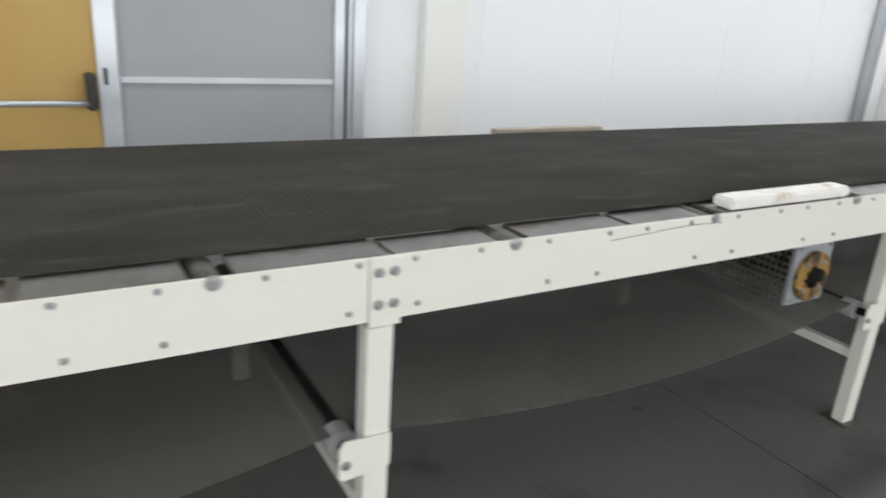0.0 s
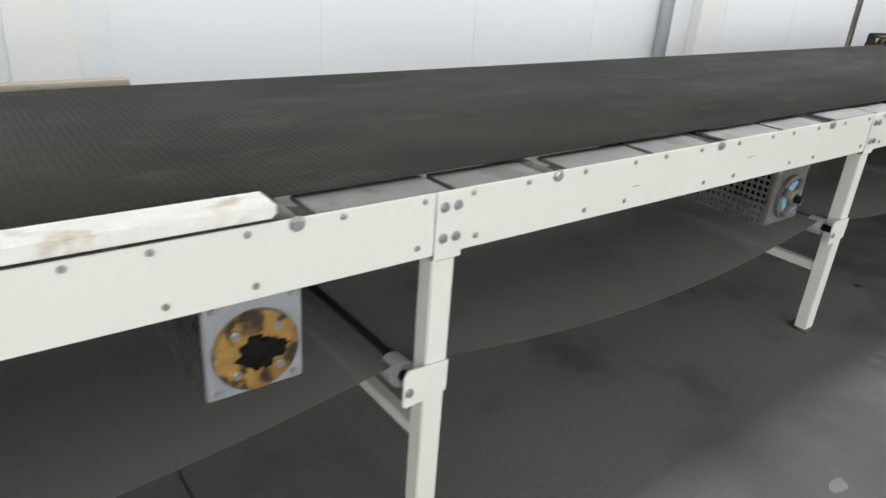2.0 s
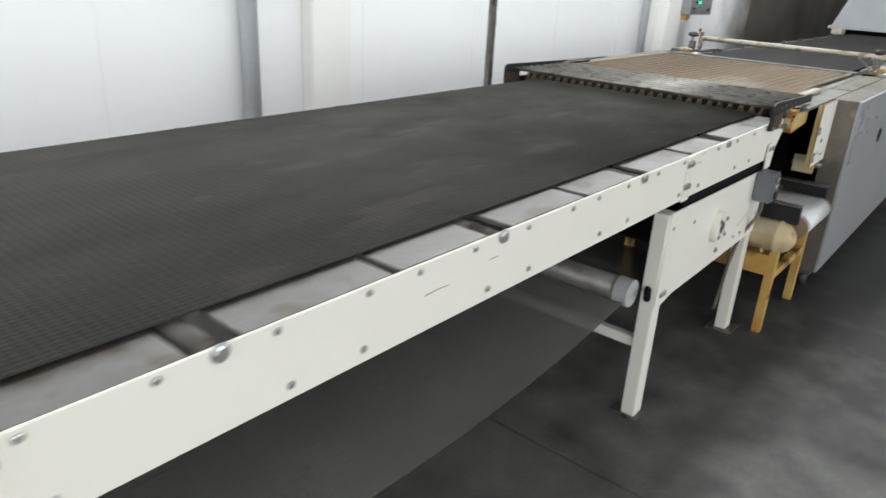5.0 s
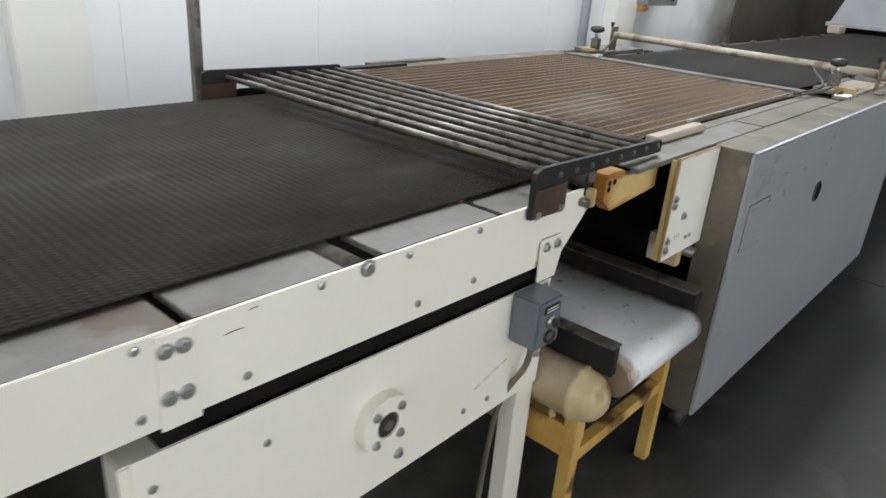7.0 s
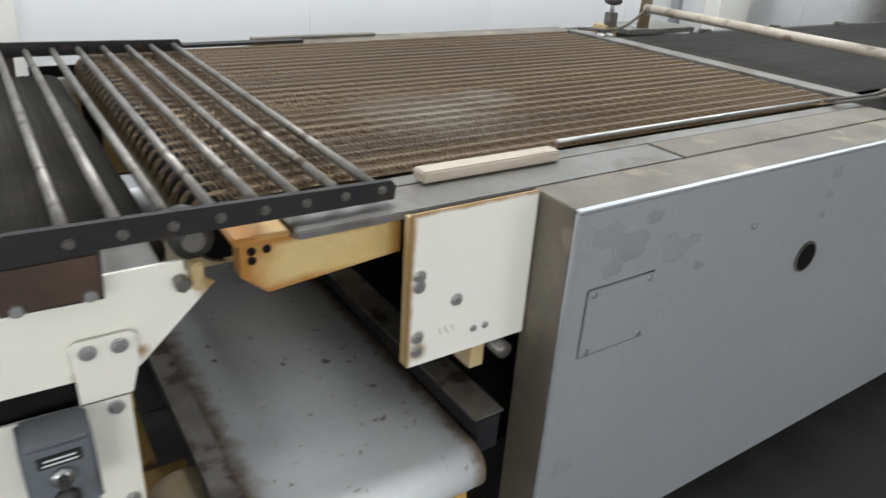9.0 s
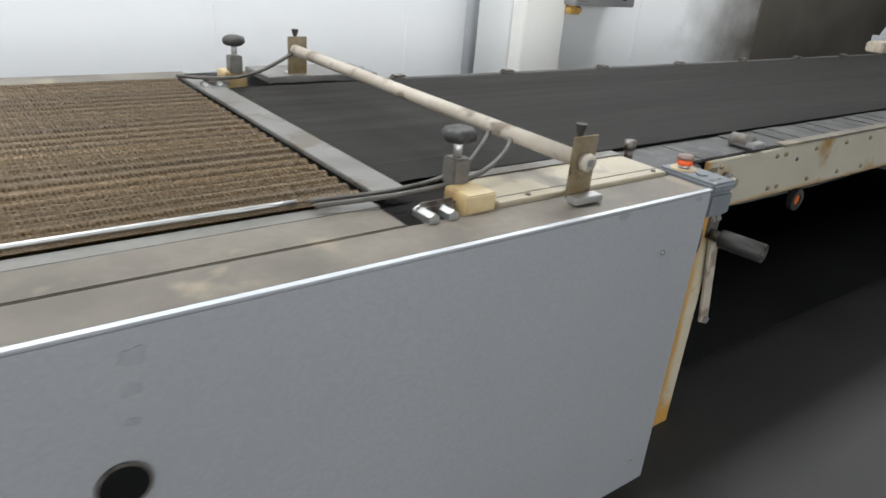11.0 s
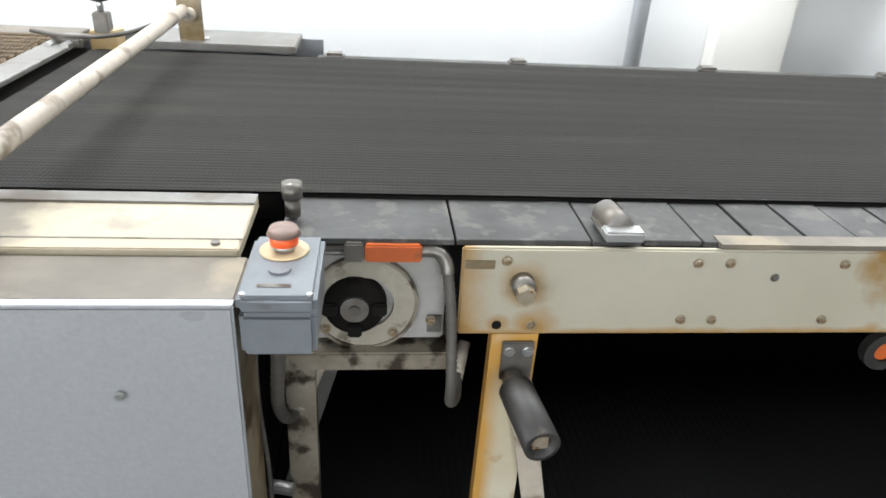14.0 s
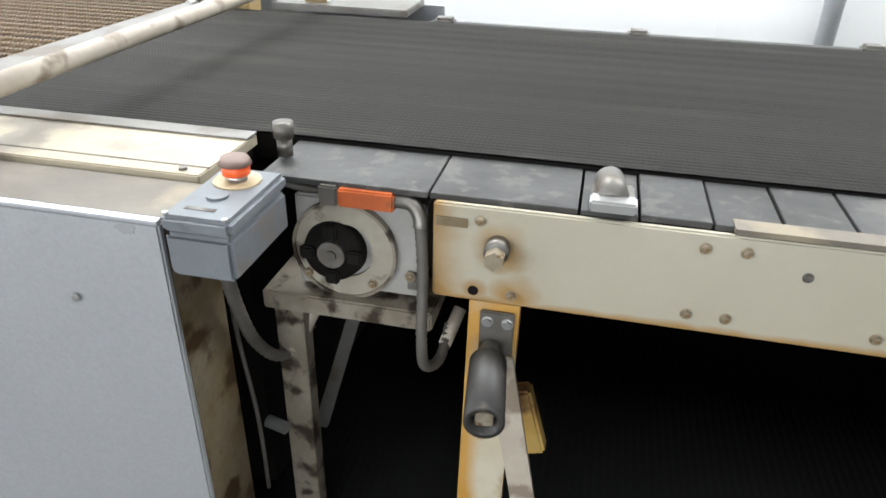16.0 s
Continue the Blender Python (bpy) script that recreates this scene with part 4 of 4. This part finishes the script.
# black sheets added behind the cross conveyor as painted shade
part("shade_backing", B(7.2, 7.9, 1.30, 1.31, .02, .42), M_dark, bed)
part("shade_backing", B(7.2, 7.9, 1.315, 1.325, .59, .93), M_dark, bed)

# far side and near side adjusters with knobs
def adjuster(y, sgn, mirrored):
    ad = thing("adjuster", (9.31, y, .95), "black star knob on a cream adjusting bracket", "adjuster", "belt adjusters")
    part("bracket", B(9.272, 9.345, y - .075 if sgn > 0 else y, y if sgn > 0 else y + .075, .93, .995, bevel=.003), M_rust, ad)
    part("sleeve", B(9.29, 9.33, y - .005, y + .035, .99, 1.045, bevel=.003), M_rod, ad)
    part("stem", R((9.31, y + .015, 1.04), (9.31, y + .015, 1.085), .009, 12), M_steel, ad, smooth=True)
    bm = bmesh.new()
    rows = []
    for rr, zz in ((.016, 1.074), (.027, 1.078), (.034, 1.085), (.034, 1.094), (.029, 1.102), (.016, 1.107)):
        rows.append([bm.verts.new((9.31 + rr * (1 + .09 * math.cos(6 * a)) * math.cos(a), y + .015 + rr * (1 + .09 * math.cos(6 * a)) * math.sin(a), zz))
                     for a in (2 * math.pi * i / 36 for i in range(36))])
    for lo, hi in zip(rows, rows[1:]):
        for i in range(36):
            bm.faces.new((lo[i], lo[(i + 1) % 36], hi[(i + 1) % 36], hi[i]))
    bm.faces.new(rows[-1])
    bm.faces.new(rows[0][::-1])
    part("knob", bm, M_plastic, ad, "black star knob", True)
    part("pivot_arm", B(9.18, 9.27, y - .05, y - .03, .955, .985, bevel=.008), M_rod, ad)
    for x in (9.19, 9.235):
        part("pivot_bolt", R((x, y - .085, .965), (x, y - .03, .965), .013, 6), M_steel, ad)
    return ad


adjuster(.02, 1, False)
adjuster(1.20, -1, True)
# black plate in the gap beside the adjuster, painted as its shade
part("pit_shade", B(9.15, 9.36, -.05, .10, .93, .94), M_dark, bed)

# sensor rod over the belt
sr = thing("sensor_rod", (9.54, .6, .96), "stained round rod on two angle brackets over the belt", "rod")
part("rod", R((9.543, -.07, 1.045), (9.527, 1.23, 1.055), .0175, 20), M_oldrod, sr, "stained pale round rod", True)
for y, d in ((-.085, 1), (1.243, -1)):
    br = part("angle_bracket", B(9.508, 9.577, y - .003, y + .003, .968, 1.097, bevel=.001), M_bracket, sr, "rust-stained steel angle bracket")
    part("bracket_foot", B(9.505, 9.585, y - .035 if d > 0 else y + .004, y - .004 if d > 0 else y + .035, .963, .977, bevel=.002), M_steel, br)
    part("rod_bolt", R((9.543, y - .02, 1.045), (9.543, y - .003, 1.045), .019, 20), M_oldrod, br, smooth=True)
    part("rod_bolt_core", R((9.543, y - .023, 1.045), (9.543, y - .02, 1.045), .009, 6), M_steel, br)
    part("thumb_screw", R((9.543, y + .018, 1.09), (9.543, y + .018, 1.118), .005, 10, .012), M_plastic, br)
for d in (0, .025):
    cbl = solid("sensor_cable", tube(bmesh.new(), ((9.02, .1 - d, .972), (9.2, .06 - d, .985), (9.36, .09 - d * 2, .995), (9.48, .16 - d * 3, 1.02), (9.535, .2 - d * 3, 1.045)), .0055), M_cable, "grey sensor cable tied to the rod", "cable", "", "sensor cables")
solid("sensor_cable", tube(bmesh.new(), ((9.12, 1.2, .99), (9.25, 1.16, .985), (9.38, 1.19, .995), (9.515, 1.22, 1.045)), .006), M_cable, "grey sensor cable tied to the rod", "cable", "", "sensor cables")

# second belt conveyor
c2 = thing("feed_conveyor", (12.3, .6, 0), "stained cream conveyor with a fine dark woven belt", "conveyor")
bm = bmesh.new()
rows, ny = [], 4 * 70
for x, z in [(9.255, .925), (9.262, .938), (9.275, .945), (9.3, .948)] + [(9.3 + .4 * k, .948) for k in range(1, 15)]:
    rows.append([bm.verts.new((x, .192 + .998 * j / ny, z + .0006 * (math.cos(math.pi * j / 2) - 1))) for j in range(ny + 1)])
for p, q in zip(rows, rows[1:]):
    for j in range(ny):
        bm.faces.new((p[j], p[j + 1], q[j + 1], q[j])).smooth = True
bmesh.ops.recalc_face_normals(bm, faces=bm.faces[:])
part("belt", bm, M_belt_fine, c2, "dark finely woven belt")
part("belt_core", B(9.28, 14.9, .193, 1.189, .90, .944), M_dark, c2)
for side in (0, 1):
    y0 = (.03, 1.27)[side]
    rail = part("side_rail", B(10.2, 14.4, y0, y0 + .012, .778, .932, bevel=.003), M_cream if side else M_cream_stained, c2)
    if not side:
        for x in (10.568, 10.62, 10.81, 11.02, 11.2, 11.5, 11.8, 12.1, 12.5, 12.9):
            fasten(TAN, x, y0, .91, rail)
            fasten(TAN, x - .006, y0, .806, rail)
        for x, z in ((10.268, .911), (10.318, .796)):
            fasten(TAN, x, y0, z, rail)
        fasten(SCREW_DARK, 10.70, y0, .885, rail)
        # flat disc, black for the shade in the hole
        part("open_hole_disc", R((10.262, y0 - .001, .796), (10.262, y0 + .002, .796), .008, 12), M_dark, rail)
        tb = part("tension_bolt", R((10.295, y0, .874), (10.295, y0 - .022, .874), .018, 18), M_rod, rail, smooth=True)
        part("tension_nut", R((10.295, y0 - .022, .870), (10.295, y0 - .04, .870), .015, 6), M_tanbolt, tb)
xs = [9.93, 10.19, 10.40, 10.48, 10.575] + [10.575 + .09 * k for k in range(1, 43)]
for a, b in zip(xs, xs[1:]):
    dz = random.uniform(-.002, .002)
    part("slide_plate", B(a + .002, b - .002, .044, .20, .930 + dz, .939 + dz, bevel=.001), M_dusty, c2)
part("slide_lip", B(10.6, 14.4, .032, .064, .9335, .9415), M_cabtop, c2)
for x in (9.95, 10.5, 11.1, 11.7, 12.3, 12.9, 13.5):
    part("far_clip", B(x - .03, x + .03, 1.2, 1.25, .938, .957, bevel=.008), M_rod, c2)
part("far_plate", B(9.9, 14.4, 1.192, 1.27, .928, .938), M_dusty, c2)
# clamp on the slide
cl = part("clamp", B(10.414, 10.472, .03, .115, .943, .953, bevel=.003), M_slide, c2, "worn steel clamp")
part("clamp_hump", R((10.443, .05, .957), (10.436, .115, .957), .021, 18), M_slide, cl, smooth=True)
part("clamp_foot", B(10.412, 10.474, .024, .055, .946, .962, bevel=.003), M_steel, cl)
part("knurled_post", R((9.945, .11, .944), (9.945, .11, .972), .012, 16), M_rod, c2, smooth=True)
part("knurled_cap", R((9.945, .11, .974), (9.945, .11, .998), .0155, 16), M_rod, c2, smooth=True)
# the strand lies in shade, which is painted into its black
part("return_belt", ribbed(bmesh.new(), 9.4, 14.4, .12, 1.12, lambda x: .09 + .02 * math.sin(x * 1.3), .02, .002, 4), M_shade_black, c2, "return strand low over the floor, its shade in the black colour")
# black sheet added under the belt, standing for the deep shade there
part("shade_sheet", B(9.92, 14.4, 1.21, 1.22, .05, .9), M_shade_black, c2)
for x in (10.257, 12.5, 14.2):
    lg = part("leg", prism(bmesh.new(), ((x, .777), (x + .076, .777), (x + .07, .0), (x - .01, .0)), "y", .033, .06), M_leg, c2, "rust-stained cream leg")
    if x < 11:
        bp = part("bearing_plate", B(x + .018, x + .07, .025, .0325, .69, .765, bevel=.002), M_rod, lg)
        for dx in (.03, .06):
            fasten(SMALL, x + dx, .025, .748, lg)
    part("leg_far", B(x, x + .07, 1.25, 1.265, 0, .777), M_rust, c2)
# crank
ck = part("crank", R((10.295, .025, .70), (10.295, -.01, .70), .017, 14), M_rod, c2, "worn steel crank", True)
grip_at = pose(10.312, -.137, .699, 0, 0, 7)
bm = ring(bmesh.new(), (0, 0, 0), .0185, .028, .128, 26)
bmesh.ops.transform(bm, matrix=grip_at, verts=bm.verts[:])
part("crank_grip", bm, M_plastic, ck, "black rubber crank grip", True)
part("grip_core", B(-.0125, .0125, .006, .13, -.0125, .0125, bevel=.002, m=grip_at), M_tanbolt, ck, "rusty square bar inside the grip")
part("crank_arm", prism(bmesh.new(), ((10.288, .69), (10.33, .69), (10.388, .4), (10.374, .378), (10.348, .388)), "y", .016, .024), M_oldrod, ck, "worn flat crank arm")
part("arm_pin", R((10.367, .005, .395), (10.367, .016, .395), .011, 12), M_steel, ck)
part("yellow_brace", B(-.08, .08, -.02, .02, -.024, .024, bevel=.006, m=pose(10.35, .245, .375, 0, 74, 0)), M_yellow, c2)

# gear motor in the gap
gm = thing("gear_motor", (10.09, .1, .70), "grimy grey gear motor with a dark bolted hub", "gear motor")
body = part("face_plate", B(9.975, 10.182, .062, .078, .748, .905, bevel=.004), M_dustplate, gm)
part("housing", B(9.985, 10.175, .079, .35, .76, .90, bevel=.01), M_cabtop, gm)
part("flange_ring", ring(bmesh.new(), (10.055, .054, .82), .046, .082, .01, 36), M_dustring, gm, "dust-caked steel flange ring")
part("hub", R((10.04, .06, .82), (10.04, .04, .82), .05, 32, .046), M_dark, gm, "black greasy hub", True)
part("hub_ring", ring(bmesh.new(), (10.04, .034, .82), .008, .022, .008, 24), M_slide, gm)
part("hub_center", R((10.04, .04, .82), (10.04, .03, .82), .009, 12), M_rod, gm)
for i in range(4):
    a = radians(90 * i)
    fasten(TAN, 10.04 + .036 * math.cos(a), .04, .82 + .036 * math.sin(a), gm)
for x, z in ((9.995, .775), (10.10, .768), (10.16, .79)):
    fasten(TAN, x, .053, z, gm)
sh = part("shelf", B(9.92, 10.20, .03, .3, .708, .742, bevel=.003), M_grimy, gm, "dusty steel shelf angle")
for x in (9.925,):
    part("shelf_leg", B(x, x + .05, .055, .09, .006, .707, bevel=.002), M_grimy, gm)
part("brace", R((9.96, .09, .70), (9.95, .5, .42), .012, 10), M_rod, gm)
part("back_strut", prism(bmesh.new(), ((10.02, .70), (10.045, .70), (9.915, .245), (9.885, .245)), "y", .25, .262), M_slide, gm, "pale steel strut")
part("brace", R((10.0, .3, .70), (9.99, .6, .40), .014, 10), M_slide, gm)
part("top_bracket", B(10.03, 10.15, .06, .12, .907, .934, bevel=.003), M_dusty, gm)
for i in range(4):
    part("hub_lug", B(.026, .05, -.005, .005, -.011, .011, bevel=.003, m=pose(10.04, .036, .82, 0, 90 * i, 0)), M_dark, gm)
part("conduit_stub", R((9.948, .065, .605), (9.99, .11, .70), .013, 14), M_oldrod, gm, "pale stub pipe", True)
part("hose_stub", R((10.212, .075, .655), (10.228, .12, .70), .011, 14), M_oldrod, gm, "pale stub pipe", True)
ph = thing("photocell", (10.09, .05, .9), "orange photocell with hose on the dusty slide", "sensor")
part("lens_body", B(10.055, 10.14, .035, .065, .903, .932, bevel=.003), M_orange, ph)
part("end_block", B(10.025, 10.054, .036, .07, .902, .934, bevel=.003), M_rod, ph)
part("elbow", tube(bmesh.new(), ((10.14, .05, .917), (10.165, .045, .917), (10.178, .04, .90), (10.18, .035, .885)), .011), M_rod, ph)
part("hose", tube(bmesh.new(), ((10.18, .035, .89), (10.188, .02, .82), (10.192, .0, .72), (10.195, .01, .66), (10.21, .05, .645), (10.215, .1, .68)), .0078, 10, 14, .2), M_cable, ph, "ribbed grey hose")
solid("thin_cable", tube(bmesh.new(), ((9.93, .07, .93), (9.97, .05, .925), (10.0, .055, .918), (10.03, .05, .92)), .006), M_cable, "thin dusty cable along the slide", "cable")

part("flange_rim", ring(bmesh.new(), (10.055, .05, .82), .079, .084, .012, 40), M_grimy, gm)
part("side_tab", B(10.155, 10.178, .056, .061, .765, .795), M_rod, gm)
part("name_plate", B(10.205, 10.25, .0275, .0295, .898, .912), M_bracket, c2, "small embossed plate")

# emergency stop box
es = thing("emergency_stop_box", (9.953, -.09, .887), "grey cast box with a red mushroom stop button", "emergency stop")
part("housing", B(9.91, 10.0, -.172, -.012, .885, .945, bevel=.006), M_estop, es)
part("lid", B(9.908, 10.002, -.174, -.010, .947, .970, bevel=.006), M_grey, es)
part("label_disc", R((9.952, -.055, .970), (9.952, -.055, .972), .032, 28), M_label, es, "stained yellow label disc")
part("button_collar", R((9.952, -.055, .972), (9.952, -.055, .981), .014, 20), M_steel, es, smooth=True)
part("button_stem", R((9.952, -.055, .981), (9.952, -.055, .995), .0185, 24), M_red, es, "orange-red button", True)
part("button_cap", R((9.952, -.055, .995), (9.952, -.055, 1.004), .022, 24, .018), M_cap, es, "worn dull red mushroom cap", True)
part("blank_plug", R((9.952, -.108, .970), (9.952, -.108, .9735), .014, 20), M_grey, es)
part("print_bar", B(9.93, 9.97, -.15, -.143, .9702, .971), M_rod, es)
for x in (9.916, 9.994):
    part("lid_screw", R((x, -.168, .970), (x, -.168, .973), .004, 8), M_steel, es)
part("conduit", tube(bmesh.new(), ((9.945, -.1, .888), (9.94, -.09, .82), (9.925, -.02, .68), (9.935, .05, .60), (9.97, .1, .64)), .009, 10, 14, .2), M_cable, es, "ribbed grey conduit")
part("loose_wire", tube(bmesh.new(), ((9.90, -.03, .86), (9.895, -.02, .7), (9.90, 0, .5), (9.89, .02, .3)), .004), M_cable, es)
part("rear_bolt", R((9.89, .05, .44), (9.93, .04, .44), .012, 10), M_steel, gm)

# castor hung below the rail
wh = thing("hanging_wheel", (11.06, .16, .65), "small wheel with an orange hub under the rail", "wheel")
part("tyre", ring(bmesh.new(), (11.06, .15, .65), .022, .042, .02), M_plastic, wh)
part("hub", R((11.06, .154, .65), (11.06, .172, .65), .02, 18), M_orange, wh, "orange wheel hub")
part("fork", B(11.05, 11.08, .174, .19, .64, .90, bevel=.004), M_rod, wh)

# oven mouth further on
ov = thing("tunnel_oven", (15.8, .6, 0), "grey sheet-metal tunnel oven over the belt", "oven")
part("hood", prism(bmesh.new(), ((-.3, 1.02), (1.44, 1.02), (1.3, 1.38), (-.1, 1.38)), "x", 14.45, 19.5), M_oven, ov)
part("hood_lip", B(14.40, 14.449, -.32, 1.46, 1.0, 1.04), M_oven, ov)
# solid block in black, standing for the shade inside the mouth
part("mouth", B(14.6, 19.5, -.1, 1.3, .3, 1.0), M_dark, ov)
part("base", B(14.95, 19.5, -.28, 1.42, 0, 1.0), M_oven, ov)
solid("wooden_wedge", B(14.05, 14.25, 1.22, 1.34, .946, 1.02, bevel=.01), M_wood, "wooden block lying beside the belt", "block")
